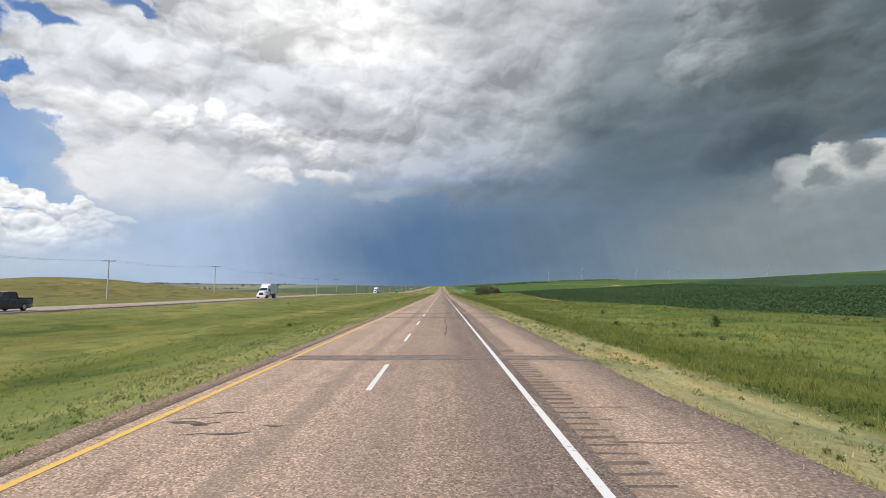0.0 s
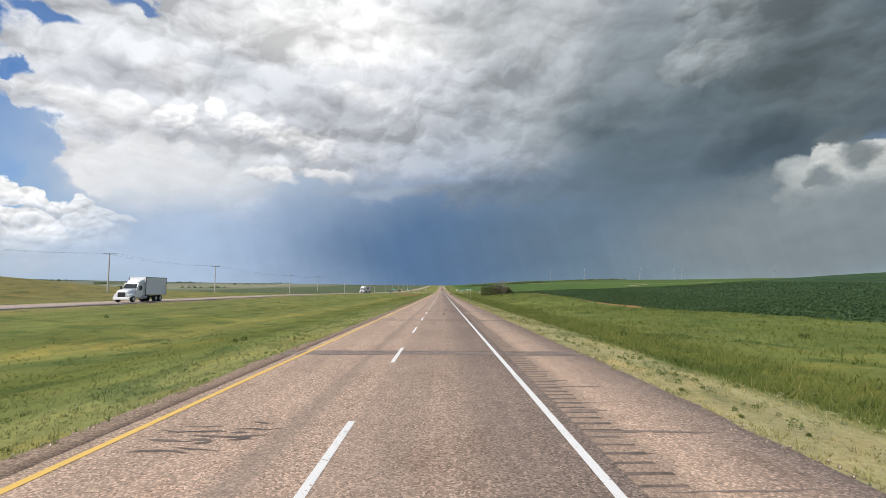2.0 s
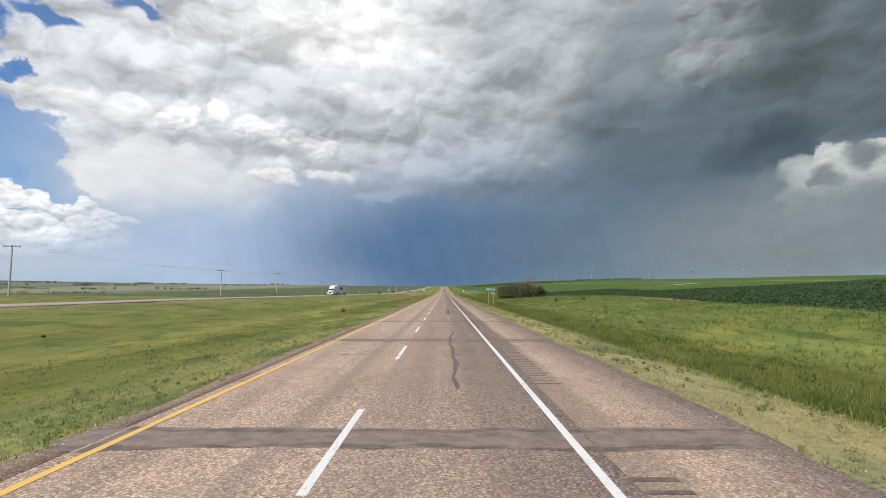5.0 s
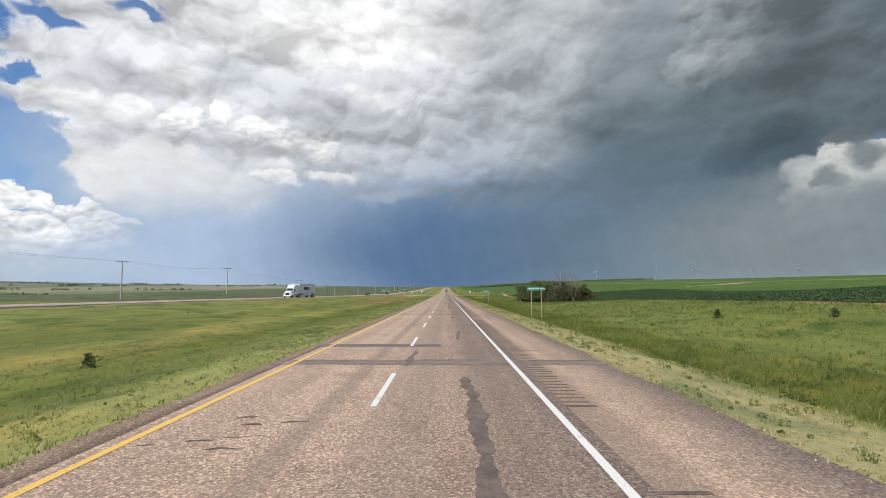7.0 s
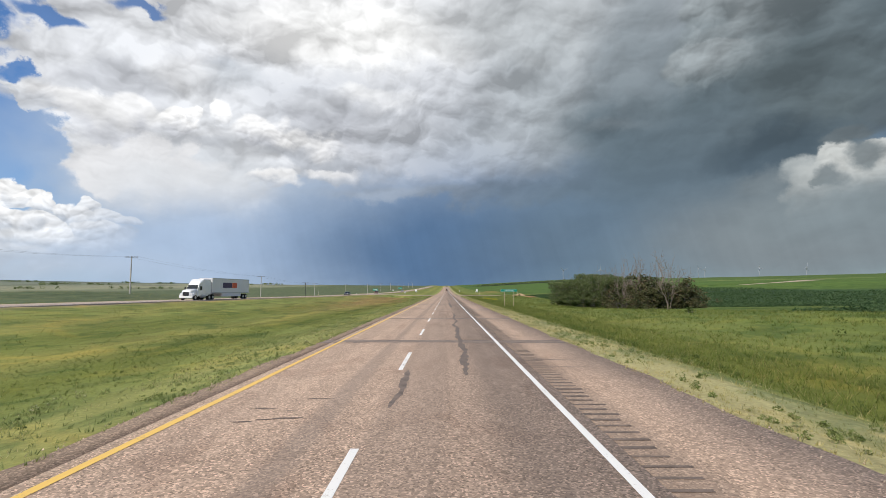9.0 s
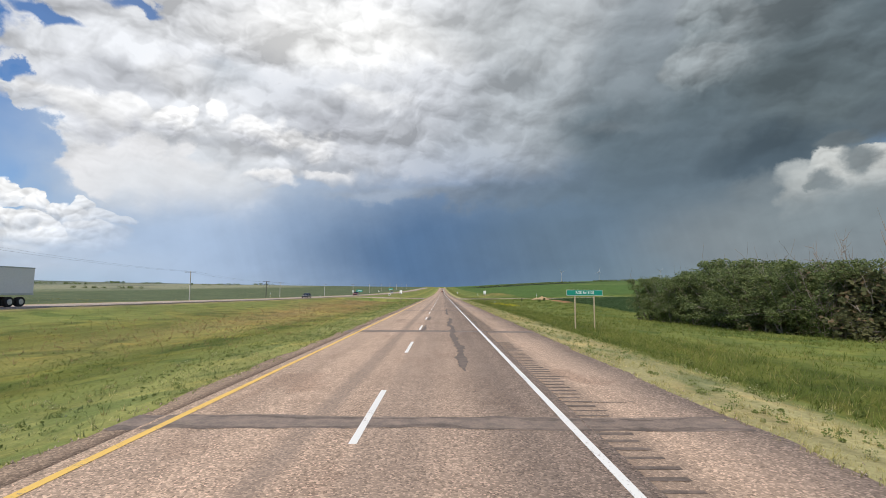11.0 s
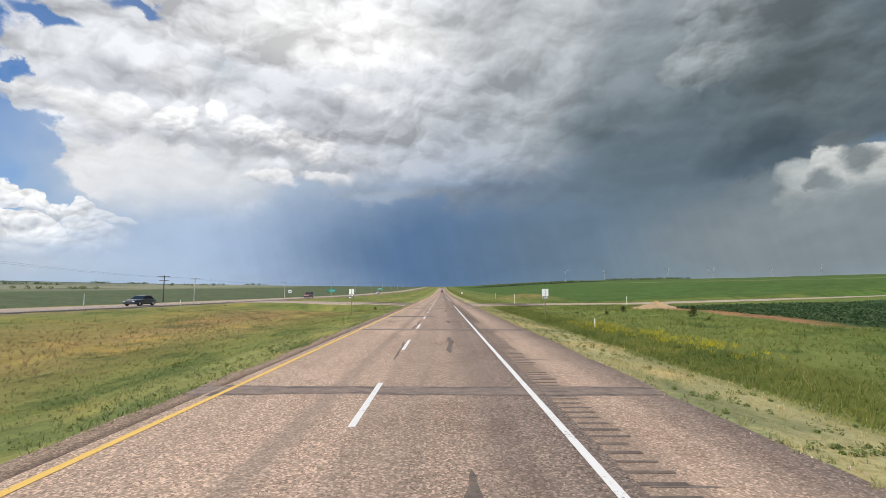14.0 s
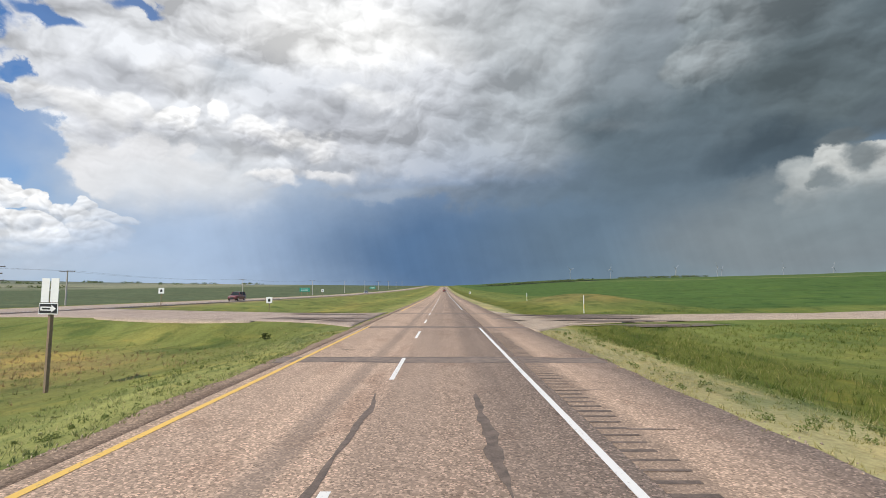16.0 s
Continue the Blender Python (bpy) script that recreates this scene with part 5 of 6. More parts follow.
far_woods("far_woods", 53, [(-900 - i * 5 + r2.normal(0, 6), 1300 + 160 * math.sin(i / 13) + r2.normal(0, 10)) for i in range(240) if math.sin(i / 6) + math.sin(i / 2.7) > 0.6], 5.5, "thin dark tree belts on the distant plain")


for seed, x0, dx, y0, n, size in ((54, -300, -4.5, 900, 170, 3.0), (55, -380, -7, 1500, 220, 4.5), (56, -260, -2.5, 480, 110, 2.4), (57, -700, -9, 2300, 240, 7.0)):
    far_woods("far_woods", seed, [(x0 + i * dx + r2.normal(0, 5), y0 + 0.12 * i * dx + 60 * math.sin(i / 11) + r2.normal(0, 8)) for i in range(n) if math.sin(i / 8 + seed) + math.sin(i / 3.3) > 0.55], size, "thin dark tree belts on the distant plain")


# ---- wind turbines far beyond the fields ----
MAT_TURBINE = plain("pale_grey_turbine", (0.34, 0.36, 0.38), 0.6, vary=0.05, relief=0.0)


def turbine(x, y, turn, spin):
    ob = empty("wind_turbine", "pale wind turbine with three blades on the far skyline", "wind turbine", "wind turbines on the skyline")
    part("tower", tube([(0, 0, -2), (0, 0, 40), (0, 0, 79)], [2.1, 1.7, 1.2], 10), MAT_TURBINE, ob)
    part("nacelle", box(-1.6, 1.6, -3.5, 5.5, 78.5, 82, 0.4), MAT_TURBINE, ob)
    part("hub", tube([(0, -3.4, 80.2), (0, -4.6, 80.2), (0, -5.4, 80.2)], [1.6, 1.4, 0.4], 10), MAT_TURBINE, ob)
    for i in range(3):
        a = radians(spin + 120 * i)
        d = Vector((math.sin(a), 0, math.cos(a)))
        c = Vector((0, -4.4, 80.2))
        part("blade", tube([c + d * s for s in (0.5, 8, 24, 38)], [0.9, 1.5, 0.9, 0.2], 6), MAT_TURBINE, ob)
    ob.matrix_world = pose(x, y, float(height(x, y)), 0, 0, turn) @ Matrix.Diagonal((0.75, 0.75, 0.75, 1))


for px, py, spin in ((800, 2750, 10), (1080, 2680, 50), (1240, 2620, 85), (1420, 2900, 30), (1560, 2650, 100), (620, 2800, 70), (1830, 2700, 20)):
    turbine(px, py, 25, spin)


# ---- vehicles ----
def wheels(ob, spots, r, wide, half):
    for y in spots:
        for s in (-1, 1):
            wheel(ob, s * (half - wide / 2), y, r, wide, s)


def car(name, label, paint, length, half, belt, roof, cabin, kind="car", bed=None):
    """A passenger vehicle, its nose towards +y. cabin: y of the windscreen's foot and head, of the rear window's head and foot."""
    ob = empty(name, label, kind)
    L = length / 2
    c0, c1, c2, c3 = cabin
    nose = belt - 0.10
    body = part("body", loft([section(-L, half * 0.86, 0.42, belt - 0.12, 0.9), section(-L + 0.15, half * 0.95, 0.28, belt - 0.03, 0.9), section(-L * 0.6, half, 0.22, belt, 0.92), section(c0 - 0.2, half, 0.22, belt, 0.92),
                              section(c0 + 0.25, half, 0.22, belt - 0.04, 0.9), section(L - 0.5, half * 0.97, 0.24, nose - 0.05, 0.88), section(L - 0.12, half * 0.9, 0.30, nose - 0.16, 0.85), section(L, half * 0.8, 0.36, nose - 0.26, 0.85)]), paint, ob, smooth=True)
    g = half * 0.88
    def ring(y, z, w):
        return [(-w, y, belt - 0.06), (w, y, belt - 0.06), (w * 0.86, y, z), (-w * 0.86, y, z)]
    part("windows", loft([[(-g, c3, belt - 0.06), (g, c3, belt - 0.06), (g * 0.97, c3 + 0.02, belt + 0.02), (-g * 0.97, c3 + 0.02, belt + 0.02)], [(-g, c3 + 0.03, belt - 0.06), (g, c3 + 0.03, belt - 0.06), (g * 0.95, c3 + 0.05, belt + 0.05), (-g * 0.95, c3 + 0.05, belt + 0.05)],
                          ring(c2, roof - 0.03, g), ring((c1 + c2) / 2, roof - 0.01, g), ring(c1, roof - 0.04, g), [(-g, c0, belt - 0.06), (g, c0, belt - 0.06), (g * 0.96, c0 - 0.02, belt), (-g * 0.96, c0 - 0.02, belt)]]), MAT_GLASS, ob, "dark tinted windows")
    part("roof", loft([[(-g * 0.80, c2 - 0.06, roof - 0.05), (g * 0.80, c2 - 0.06, roof - 0.05), (g * 0.76, c2 - 0.06, roof - 0.01), (-g * 0.76, c2 - 0.06, roof - 0.01)],
                       [(-g * 0.88, (c1 + c2) / 2, roof - 0.05), (g * 0.88, (c1 + c2) / 2, roof - 0.05), (g * 0.80, (c1 + c2) / 2, roof + 0.02), (-g * 0.80, (c1 + c2) / 2, roof + 0.02)],
                       [(-g * 0.84, c1 + 0.04, roof - 0.07), (g * 0.84, c1 + 0.04, roof - 0.07), (g * 0.78, c1 + 0.04, roof - 0.03), (-g * 0.78, c1 + 0.04, roof - 0.03)]]), paint, ob)
    for s in (-1, 1):
        for y0, y1 in ((c0 - 0.03, c1), ((c1 + c2) / 2 - 0.05, (c1 + c2) / 2), (c3 + 0.05, c2)):
            part("pillar", tube([(s * g * 1.0, y0, belt - 0.04), (s * g * 0.87, y1, roof - 0.03)], [0.045, 0.04], 6), paint, ob)
        part("mirror", box(s * half - 0.02 if s > 0 else -half - 0.16, s * half + 0.16 if s > 0 else -half + 0.02, c0 - 0.42, c0 - 0.3, belt, belt + 0.13, 0.03), paint, ob)
        part("headlight", box(s * half * 0.62 - 0.17, s * half * 0.62 + 0.17, L - 0.22, L - 0.02, nose - 0.34, nose - 0.22, 0.03), MAT_LAMP, ob, "clear headlight")
        part("tail_light", box(s * half * 0.68 - 0.14, s * half * 0.68 + 0.14, -L - 0.005, -L + 0.12, belt - 0.32, belt - 0.16, 0.02), MAT_TAIL, ob, "red tail light")
    part("grille", box(-half * 0.42, half * 0.42, L - 0.1, L + 0.012, 0.42, nose - 0.32, 0.02), MAT_BLACK, ob)
    part("bumper", box(-half * 0.84, half * 0.84, L - 0.12, L + 0.03, 0.30, 0.42, 0.03), MAT_BLACK, ob)
    part("rear_bumper", box(-half * 0.86, half * 0.86, -L - 0.03, -L + 0.12, 0.34, 0.5, 0.03), MAT_BLACK, ob)
    if bed:
        part("cargo_bed", box(-half * 0.82, half * 0.82, -L + 0.12, bed, belt - 0.02, belt + 0.012), MAT_BLACK, ob, "open dark cargo bed")
        for s in (-1, 1):
            part("bed_rail", box(s * half * 0.9 - 0.06, s * half * 0.9 + 0.06, -L + 0.08, bed, belt - 0.05, belt + 0.09, 0.02), paint, ob)
        part("tailgate", box(-half * 0.9, half * 0.9, -L + 0.02, -L + 0.1, belt - 0.5, belt + 0.09, 0.02), paint, ob)
    wheels(ob, (L * 0.62, -L * 0.60), 0.34 if not bed else 0.40, 0.22, half)
    return ob


def park(ob, x, y, turn, z):
    ob.matrix_world = pose(x, y, z + 0.005, 0, 0, turn)


def on_other(ob, y, lane):
    park(ob, float(other_x(y)) + lane, y, 180 + math.degrees(math.atan(float(other_x(y - 2) - other_x(y + 2)) / 4)), float(other_z(y)))


on_other(car("sedan", "black low sedan on the far carriageway", MAT_CARBLACK, 4.9, 0.93, 0.98, 1.45, (0.75, 0.0, -1.15, -1.85)), 453, 2.5)
on_other(car("suv", "dark red sport utility vehicle on the far carriageway", MAT_CARRED, 4.8, 0.96, 1.12, 1.78, (1.0, 0.4, -1.85, -2.25), "suv"), 538, 1.9)
on_other(car("pickup_truck", "black crew-cab pickup truck on the far carriageway", MAT_CARBLACK, 5.9, 1.0, 1.22, 1.92, (1.15, 0.5, -0.95, -1.2), "pickup truck", -1.15), 47, 1.9)
on_other(car("sedan", "small silver sedan far along the other carriageway", MAT_CARGREY, 4.6, 0.91, 0.96, 1.45, (0.7, 0.0, -1.1, -1.75)), 690, 1.9)
park(car("suv", "dark sport utility vehicle far ahead in the same lane", MAT_CARRED, 4.8, 0.98, 1.15, 1.8, (1.0, 0.4, -1.85, -2.25), "suv"), 0.2, 800, 0, float(road_z(800)))


def truck_cab(ob, y, sleeper, paint):
    """A conventional cab; y is its front bumper, the cab lies behind it."""
    part("hood", loft([section(y - 2.0, 1.02, 0.75, 2.02, 0.86, 0.2), section(y - 1.2, 0.98, 0.72, 1.94, 0.84, 0.2), section(y - 0.35, 0.9, 0.7, 1.78, 0.82, 0.2), section(y - 0.1, 0.8, 0.75, 1.62, 0.82, 0.2)]), paint, ob, smooth=True)
    part("cab", loft([section(y - 3.7, 1.12, 0.7, 2.85, 0.92, 0.25), section(y - 2.5, 1.12, 0.7, 2.85, 0.92, 0.25), section(y - 2.05, 1.08, 0.7, 2.08, 0.95, 0.15)]), paint, ob)
    part("windscreen", loft([[(-0.98, y - 2.06, 2.06), (0.98, y - 2.06, 2.06), (0.98, y - 2.0, 2.10), (-0.98, y - 2.0, 2.10)], [(-0.9, y - 2.46, 2.72), (0.9, y - 2.46, 2.72), (0.9, y - 2.40, 2.74), (-0.9, y - 2.40, 2.74)]]), MAT_GLASS, ob, "dark windscreen")
    for s in (-1, 1):
        part("side_window", box(s * 1.115 - 0.012, s * 1.115 + 0.012, y - 3.35, y - 2.55, 1.85, 2.5, 0.01), MAT_GLASS, ob)
        part("fender", loft([section(y - 1.75, 0.22, 0.55, 1.05), section(y - 1.25, 0.24, 0.95, 1.32), section(y - 0.6, 0.24, 0.85, 1.25), section(y - 0.2, 0.2, 0.6, 1.0)]), paint, ob).location.x = s * 1.0
        part("headlight", box(s * 0.95 - 0.17, s * 0.95 + 0.17, y - 0.28, y - 0.12, 0.95, 1.25, 0.04), MAT_LAMP, ob, "clear headlight")
        part("mirror", box(s * 1.42 - 0.1, s * 1.42 + 0.1, y - 2.35, y - 2.2, 1.75, 2.4, 0.03), MAT_BLACK, ob)
        part("fuel_tank", tube([(s * 0.92, y - 4.6, 0.75), (s * 0.92, y - 3.3, 0.75)], [0.32, 0.32], 12), MAT_RIM, ob)
    part("grille", box(-0.55, 0.55, y - 0.2, y - 0.06, 0.8, 1.5, 0.03), MAT_BLACK, ob, "black grille")
    part("bumper", box(-1.18, 1.18, y - 0.2, y, 0.4, 0.78, 0.05), paint, ob)
    if sleeper:
        part("sleeper", loft([section(y - 6.2, 1.22, 0.75, 3.85, 0.9, 0.3), section(y - 3.9, 1.22, 0.75, 3.85, 0.9, 0.3), section(y - 3.0, 1.1, 2.75, 3.4, 0.85, 0.2), section(y - 2.55, 0.9, 2.75, 2.95, 0.8, 0.1)]), paint, ob)


def box_truck():
    ob = empty("box_truck", "white box truck with a long hood and grey-white box", "truck")
    truck_cab(ob, 5.0, False, MAT_TRUCKWHITE)
    part("air_deflector", loft([section(0.95, 1.1, 2.8, 3.6, 0.9), section(1.9, 1.0, 2.8, 3.3, 0.9), section(2.4, 0.8, 2.8, 2.95, 0.9)]), MAT_TRUCKWHITE, ob)
    part("chassis", box(-0.45, 0.45, -4.8, 3.4, 0.62, 0.92), MAT_BLACK, ob)
    b = part("box_body", box(-1.28, 1.28, -5.0, 1.0, 1.05, 3.85, 0.02), MAT_TRAILER, ob, "plain white box body")
    for s in (-1, 1):
        for z0, z1 in ((1.05, 1.2), (3.72, 3.86)):
            part("rail", box(s * 1.285 - 0.015, s * 1.285 + 0.015, -5.02, 1.02, z0, z1), MAT_ALU, b)
        for y in (-5.0, 0.96):
            part("corner_post", box(s * 1.285 - 0.02, s * 1.285 + 0.02, y - 0.02, y + 0.1, 1.05, 3.86), MAT_BLACK, b)
        part("side_step", box(s * 1.0 - 0.18, s * 1.0 + 0.18, 0.2, 1.0, 0.5, 1.0, 0.03), MAT_BLACK, ob)
    wheels(ob, (3.9,), 0.5, 0.3, 1.2)
    wheels(ob, (-2.2, -3.5), 0.5, 0.5, 1.22)
    return ob


on_other(box_truck(), 131, 1.9)


def semi_truck():
    ob = empty("semi_truck", "white semi-truck tractor pulling a white box trailer", "truck")
    truck_cab(ob, 11.0, True, MAT_TRUCKWHITE)
    part("chassis", box(-0.45, 0.45, 2.6, 9.4, 0.7, 1.0), MAT_BLACK, ob)
    t = part("trailer", box(-1.29, 1.29, -11.4, 4.4, 1.2, 4.1, 0.02), MAT_TRAILER, ob, "white box trailer with coloured letter shapes")
    for s in (-1, 1):
        part("rail", box(s * 1.295 - 0.015, s * 1.295 + 0.015, -11.42, 4.42, 1.2, 1.38), MAT_ALU, t)
        part("rail", box(s * 1.295 - 0.015, s * 1.295 + 0.015, -11.42, 4.42, 3.98, 4.12), MAT_ALU, t)
        part("emblem_block", box(s * 1.293 - 0.012, s * 1.293 + 0.012, -3.4, 0.3, 2.25, 3.3), MAT_PURPLE, t, "dark purple block")
        part("emblem_block", box(s * 1.293 - 0.012, s * 1.293 + 0.012, -5.6, -3.55, 2.25, 3.3), MAT_ORANGE, t, "orange-red block")
        part("side_skirt", box(s * 1.22 - 0.02, s * 1.22 + 0.02, -7.6, 0.6, 0.55, 1.2), MAT_TRAILER, t)
    wheels(ob, (9.9,), 0.51, 0.3, 1.22)
    wheels(ob, (5.2, 3.9), 0.51, 0.5, 1.24)
    wheels(ob, (-8.8, -10.1), 0.51, 0.5, 1.24)
    return ob


on_other(semi_truck(), 343, 1.9)


# ---- grass, crops and weeds ----
def blades(name, seed, x0, x1, y0, y1, per_m2, tall, wide, material, label, keep=None, tuft=5, lean=0.45):
    rng = np.random.default_rng(seed)
    n = int((x1 - x0) * (y1 - y0) * per_m2 / tuft)
    x, y = rng.uniform(x0, x1, n), rng.uniform(y0, y1, n)
    ok = np.abs(y - CROSS) > 9 + 7 * np.exp(-np.minimum(np.abs(x - 5.5), np.abs(x + 6.5)) / 3)
    if keep is not None:
        ok &= rng.uniform(0, 1, n) < keep(x, y)
    x, y = x[ok], y[ok]
    n = len(x)
    z = height(x, y) - 0.03
    z = np.repeat(np.where((x > LEFT_EDGE - 0.25) & (x < RIGHT_EDGE + 0.25), road_z(y) - 0.04, z), tuft)
    x = np.repeat(x, tuft) + rng.normal(0, wide * 2.2, n * tuft)
    y = np.repeat(y, tuft) + rng.normal(0, wide * 2.2, n * tuft)
    h = np.repeat(rng.uniform(0.55, 1.15, n), tuft) * rng.uniform(0.6, 1.2, n * tuft) * tall
    a = rng.uniform(0, 2 * np.pi, n * tuft)
    w = wide * rng.uniform(0.5, 1.2, n * tuft)
    dx, dy = np.cos(a) * w, np.sin(a) * w
    lx, ly = rng.normal(0.1, lean, n * tuft) * h, rng.normal(0, lean, n * tuft) * h
    v = np.stack([np.stack([x - dx, y - dy, z], 1), np.stack([x + dx, y + dy, z], 1), np.stack([x + lx, y + ly, z + h], 1)], 1).reshape(-1, 3)
    return tagged(sheet(name, v, np.arange(len(v)).reshape(-1, 3), material), label, "grass", kind="stuff")


bare = lambda x, y: (x > 30.2) * ((np.abs(y - 150) < 18) + (np.abs(y - 440) < 19) + 0.7 * (np.abs(y - 219) < 20))
ripe = lambda x, y: np.exp(-((x + 22 + 3.0 * wave(y / 31)) / 6.5) ** 2) * ease(y, 310, 385) * (1 - ease(y, 462, 472))
clumpy = lambda x, y: 1.0 * (wave(y / 1.9 + x * 1.3) * wave(x * 0.8 - y / 4.3, 2) > 0.28)
patchy = lambda x, y: 0.45 + 0.55 * (wave(y / 2.1 + x * 0.7) > -0.1)
blades("verge_grass", 1, -10.6, -6.3, 3, 500, 120, 0.12, 0.013, MAT_MOWN, "short mown verge grass with pale seed heads", patchy)
blades("verge_grass", 2, 5.5, 9.6, 3, 500, 105, 0.12, 0.015, MAT_DRY, "short dry straw-coloured verge grass", patchy)
blades("ditch_grass", 3, 9.3, 15, 3, 500, 56, 0.34, 0.017, MAT_DITCH, "rank green grass in the roadside ditch")
blades("meadow_grass", 4, 15, 33, 3, 500, 24, 0.28, 0.022, MAT_DITCH, "rough green meadow grass", lambda x, y: (0.35 + 0.65 * (wave(y / 9 + x / 4) > -0.3)) * (1 - 0.93 * bare(x, y)))
blades("median_grass", 5, -20, -10.4, 3, 500, 60, 0.13, 0.011, MAT_RANK, "long green grass in the median", lambda x, y: (0.4 + 0.6 * (wave(y / 7 + x / 3) > -0.4)) * (1 - 0.9 * ripe(x, y)))
blades("median_grass", 6, -42, -20, 3, 500, 14, 0.13, 0.014, MAT_STRAW, "straw-tinted long grass in the median", lambda x, y: ((x > other_x(y) + 6.5) * (0.3 + 0.7 * (wave(y / 11 + x / 5) > -0.1))) * (1 - 0.9 * ripe(x, y)))
blades("bank_grass", 7, -95, -49, 3, 560, 2, 0.2, 0.02, MAT_STRAW, "pale grass beyond the far carriageway", lambda x, y: (x < other_x(y) - 6.5) * 0.9)
blades("seed_grass", 14, -12.5, -7.2, 3, 500, 34, 0.19, 0.010, MAT_DRY, "pale seeding grass tufts on the mown verge", clumpy, tuft=9, lean=0.5)
blades("seed_grass", 15, 6.4, 10.5, 3, 500, 44, 0.22, 0.012, MAT_DRY, "pale dry grass tufts on the mown verge", clumpy, tuft=9, lean=0.5)
blades("seed_grass", 16, -30, -12, 3, 500, 4, 0.20, 0.013, MAT_STRAW, "tall pale grass tufts in the median", clumpy, tuft=11, lean=0.45)
blades("seed_grass", 17, 11, 30, 3, 500, 9, 0.42, 0.018, MAT_RANK, "tall pale grass tufts in the meadow", clumpy, tuft=11, lean=0.45)
blades("ripe_grass", 18, -36, -11, 310, 472, 40, 0.26, 0.013, MAT_TAN, "ripe tan-brown grass in a long sweep of the median", lambda x, y: ripe(x, y) * (0.55 + 0.45 * (wave(y / 3.1 + x / 2) > -0.2)), tuft=7)


def weeds(name, seed, x0, x1, count, tall, material, label, y1=500, keep=None):
    """Leafy clumps of uneven size, each of many small leaves on a low mound."""
    rng = np.random.default_rng(seed)
    x, y = rng.uniform(x0, x1, count), rng.uniform(3, y1, count)
    ok = np.abs(y - CROSS) > 9 + 7 * np.exp(-np.minimum(np.abs(x - 5.5), np.abs(x + 6.5)) / 3)
    if keep is not None:
        ok &= rng.uniform(0, 1, count) < keep(x, y)
    x, y = x[ok], y[ok]
    h = tall * rng.uniform(0.35, 1.0, len(x)) ** 1.3
    c = np.stack([x, y, height(x, y) + h * 0.35], 1)
    v, f = leaf_cloud(rng, c, h * rng.uniform(0.6, 1.1, len(x)), len(x) * 55, tall * 0.22, 0.75)
    return tagged(sheet(name, v, f, material), label, "weeds", kind="stuff")


weeds("weeds", 8, 5.9, 9.2, 2600, 0.22, MAT_WEED, "leafy green weeds along the gravel edge", keep=lambda x, y: 0.25 + 0.75 * (wave(y / 3.1 + x) > 0.1))
weeds("weeds", 9, -10.4, -6.8, 2000, 0.17, MAT_WEED, "leafy green weeds along the shoulder", keep=lambda x, y: 0.2 + 0.8 * (wave(y / 3.7 + x) > 0.1))
weeds("pale_weeds", 19, -11, -7.0, 1500, 0.20, MAT_PALEWEED, "pale flowering weeds on the mown verge", keep=lambda x, y: 1.0 * (wave(y / 5.3 + x, 2) > 0.2))
weeds("pale_weeds", 20, 6.2, 10, 2600, 0.20, MAT_PALEWEED, "pale dry weeds on the mown verge", keep=lambda x, y: 1.0 * (wave(y / 4.1 + x, 2) > 0.1))
weeds("weeds", 10, 10, 31, 1100, 0.55, MAT_DARKWEED, "dark green weed clumps in rough grass", keep=lambda x, y: 1.0 * (wave(y / 2.7 + x * 0.9) + wave(x / 1.9 - y / 5) > 0.8))
weeds("weeds", 11, -36, -10.5, 240, 0.42, MAT_DARKWEED, "dark weed clumps in the median", keep=lambda x, y: 1.0 * (wave(y / 2.7 + x * 0.9) + wave(x / 1.9 - y / 5) > 0.9))
weeds("weeds", 22, 9.6, 11.2, 1100, 0.34, MAT_DARKWEED, "dark weed clumps along the ditch", keep=lambda x, y: 0.3 + 0.7 * (wave(y / 4.7) > 0.2))
blades("yellow_flowers", 12, 11, 20, 408, 436, 30, 0.52, 0.020, MAT_FLOWER, "yellow flowering weeds in the ditch", lambda x, y: 0.8 * (np.abs(x - 14.8 - 1.2 * wave(y / 9)) < 1.7) * (wave(y / 1.3 + x * 1.4) > 0.0), tuft=6, lean=0.6)
blades("yellow_flowers", 13, 15, 24, 28, 52, 3, 0.30, 0.018, MAT_FLOWER, "yellow flowering weeds in the ditch", lambda x, y: 0.6 * (wave(y / 1.9 + x) > 0.3), tuft=6, lean=0.6)


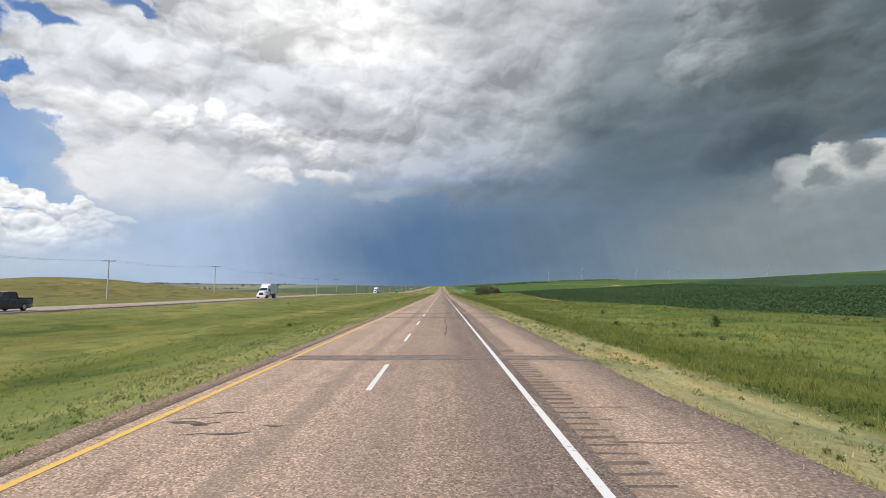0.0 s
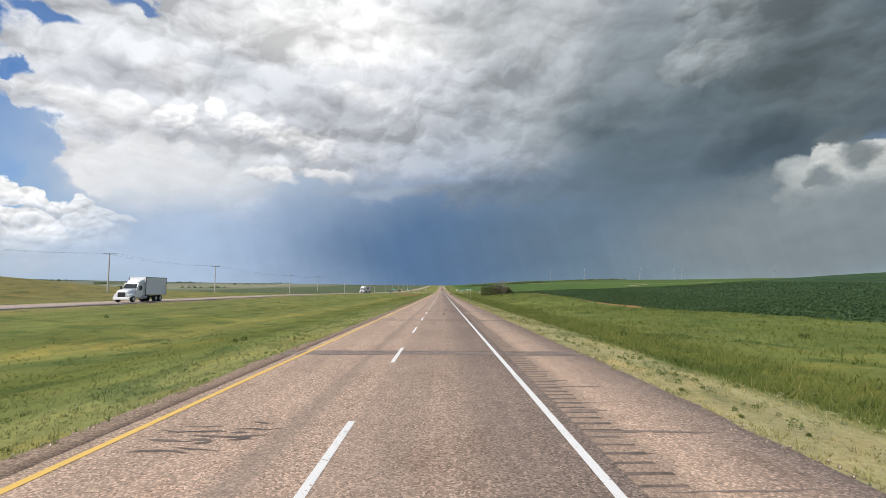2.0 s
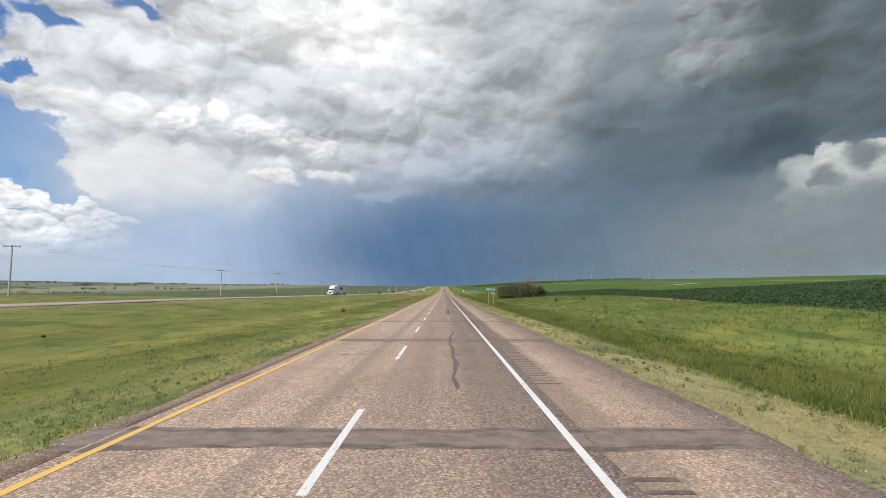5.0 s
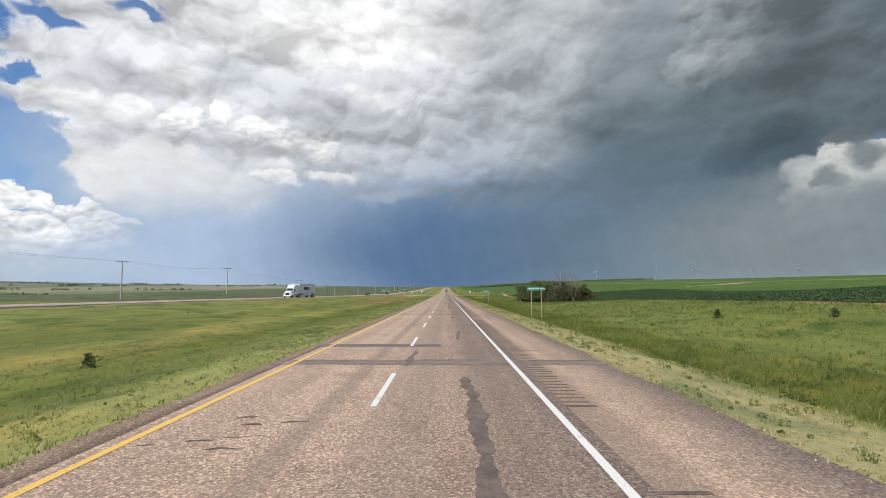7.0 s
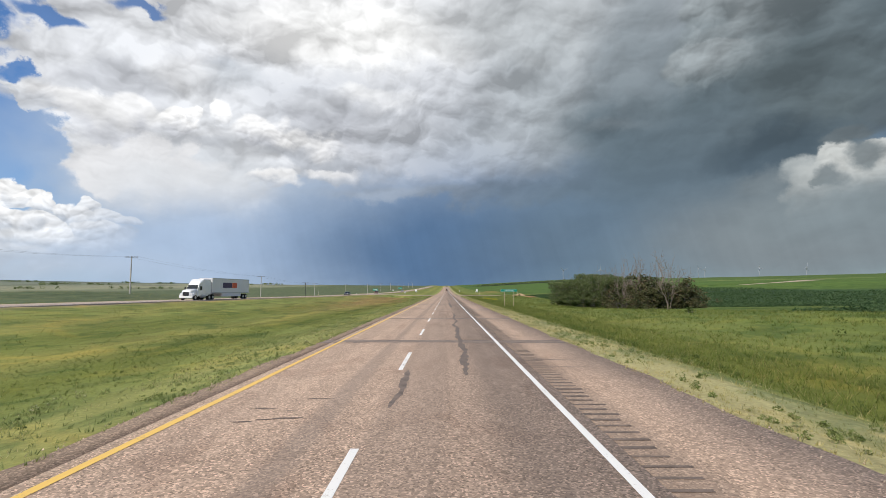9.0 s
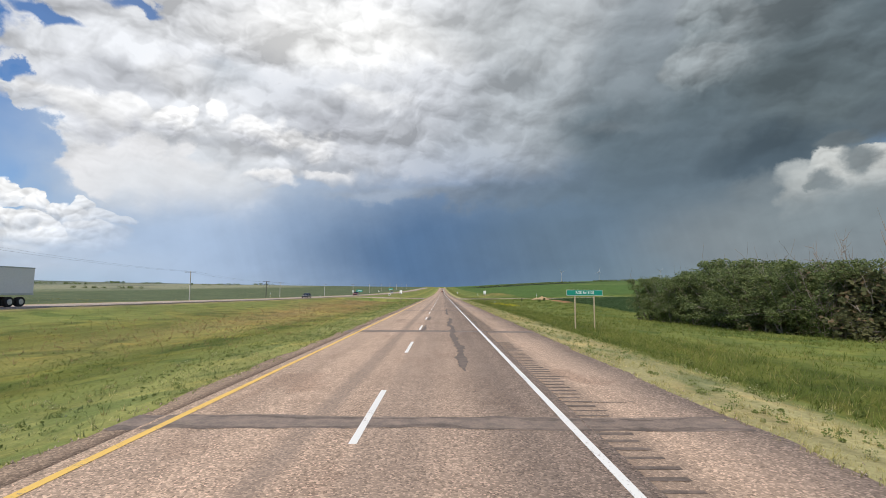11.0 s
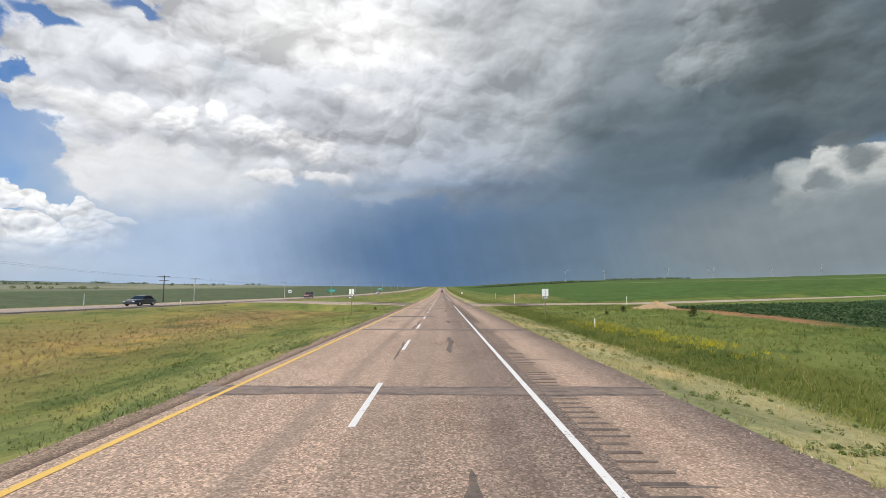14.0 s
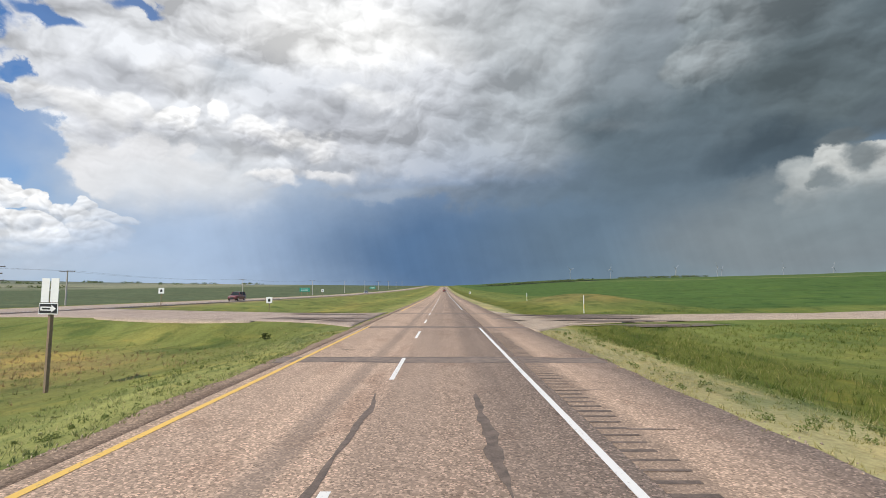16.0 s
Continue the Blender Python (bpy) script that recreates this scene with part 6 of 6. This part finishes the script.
def crop(name, seed, x0, x1, y0, y1, step, size, keep=None):
    """Rows of low leafy plants."""
    rng = np.random.default_rng(seed)
    x, y = np.meshgrid(np.arange(x0, x1, step), np.arange(y0, y1, step * 0.8))
    x, y = x.ravel(), y.ravel()
    x = x + rng.normal(0, step * 0.14, len(x)) + 0.4 * wave(y / 13)
    y = y + rng.normal(0, step * 0.3, len(y))
    ok = rng.uniform(0, 1, len(x)) < 0.86
    if keep is not None:
        ok &= keep(x, y)
    x, y = x[ok], y[ok]
    c = np.stack([x, y, height(x, y) + size * 0.35], 1)
    count = len(x) * 9
    pick = np.repeat(np.arange(len(x)), 9)
    p = c[pick] + rng.normal(0, size * 0.36, (count, 3)) * (1, 1, 0.7)
    a = rng.normal(size=(count, 3)) * (1, 1, 0.6)
    a /= np.linalg.norm(a, axis=1)[:, None]
    b = np.cross(a, rng.normal(size=(count, 3)))
    b /= np.linalg.norm(b, axis=1)[:, None]
    s = size * rng.uniform(0.45, 0.9, (count, 1))
    v = np.stack([p - a * s * 0.5, p + b * s * 0.4, p + a * s * 0.5, p - b * s * 0.4], 1).reshape(-1, 3)
    return tagged(sheet(name, v, np.arange(count * 4).reshape(-1, 4), MAT_CROP), "rows of dark green leafy crop plants", "crop", kind="stuff")


clear_of_trees = lambda x, y: ((np.abs(y - 342) > 46) | (x > 45)) & ((np.abs(y - CROSS) > 18) | (x > 0) & (y < 458))
crop("crop_rows", 41, 33.6, 60, 3, 457, 0.62, 0.36, clear_of_trees)
crop("crop_rows", 42, 60, 110, 10, 457, 1.3, 0.42, clear_of_trees)


def pebbles(name, seed, x, spread, label):
    """Loose stones along the edge of the asphalt."""
    rng = np.random.default_rng(seed)
    n = 5200
    y = rng.uniform(3, 462, n)
    px = x + rng.normal(0, spread, n)
    size = rng.uniform(0.012, 0.04, n)
    pz = np.where((px > LEFT_EDGE) & (px < RIGHT_EDGE), road_z(y) - 0.012, height(px, y)) + size * 0.3
    corner = np.array([(1, 0, -0.6), (-0.5, 0.87, -0.6), (-0.5, -0.87, -0.6), (0, 0, 0.8)])
    v = corner[None] * size[:, None, None] * rng.uniform(0.7, 1.3, (n, 4, 3)) + np.stack([px, y, pz], 1)[:, None]
    f = np.array([(0, 1, 3), (1, 2, 3), (2, 0, 3), (0, 2, 1)])
    return tagged(sheet(name, v.reshape(-1, 3), (f[None] + 4 * np.arange(n)[:, None, None]).reshape(-1, 3), MAT_GRAVEL), label, "gravel", kind="stuff")


pebbles("gravel_edge", 21, LEFT_EDGE - 0.08, 0.16, "loose pale stones along the asphalt edge")
pebbles("gravel_edge", 22, RIGHT_EDGE + 0.15, 0.24, "loose pale stones along the asphalt edge")


MAT_SOIL = plain("dry_tan_soil", (0.44, 0.31, 0.17), 0.95, scale=2.5, vary=0.4, relief=0.6)


def dirt_pile():
    rng = np.random.default_rng(4)
    t, a = np.linspace(0, 1, 13), np.linspace(0, 2 * np.pi, 37)
    rr = t[:, None] * (3.2 + 0.9 * wave(a * 2)[None, :] + 0.4 * wave(a * 5, 2)[None, :])
    x, y = 31.3 + rr * np.cos(a)[None, :] * 1.3, 455.8 + rr * np.sin(a)[None, :]
    z = height(x, y) + 1.0 * (1 - t[:, None] ** 1.1) * (0.75 + 0.4 * wave(x * 1.7 + y) + 0.25 * wave(x * 4 - y * 3)) + 0.05 * rng.normal(size=x.shape) * (1 - t[:, None]) - 0.06 * t[:, None]
    z[:, -1] = z[:, 0]
    return tagged(sheet("dirt_pile", np.stack([x, y, z], -1).reshape(-1, 3), grid_faces(13, 37), MAT_SOIL, smooth=True), "heap of pale dry earth at the field corner", "dirt pile", kind="thing")


dirt_pile()
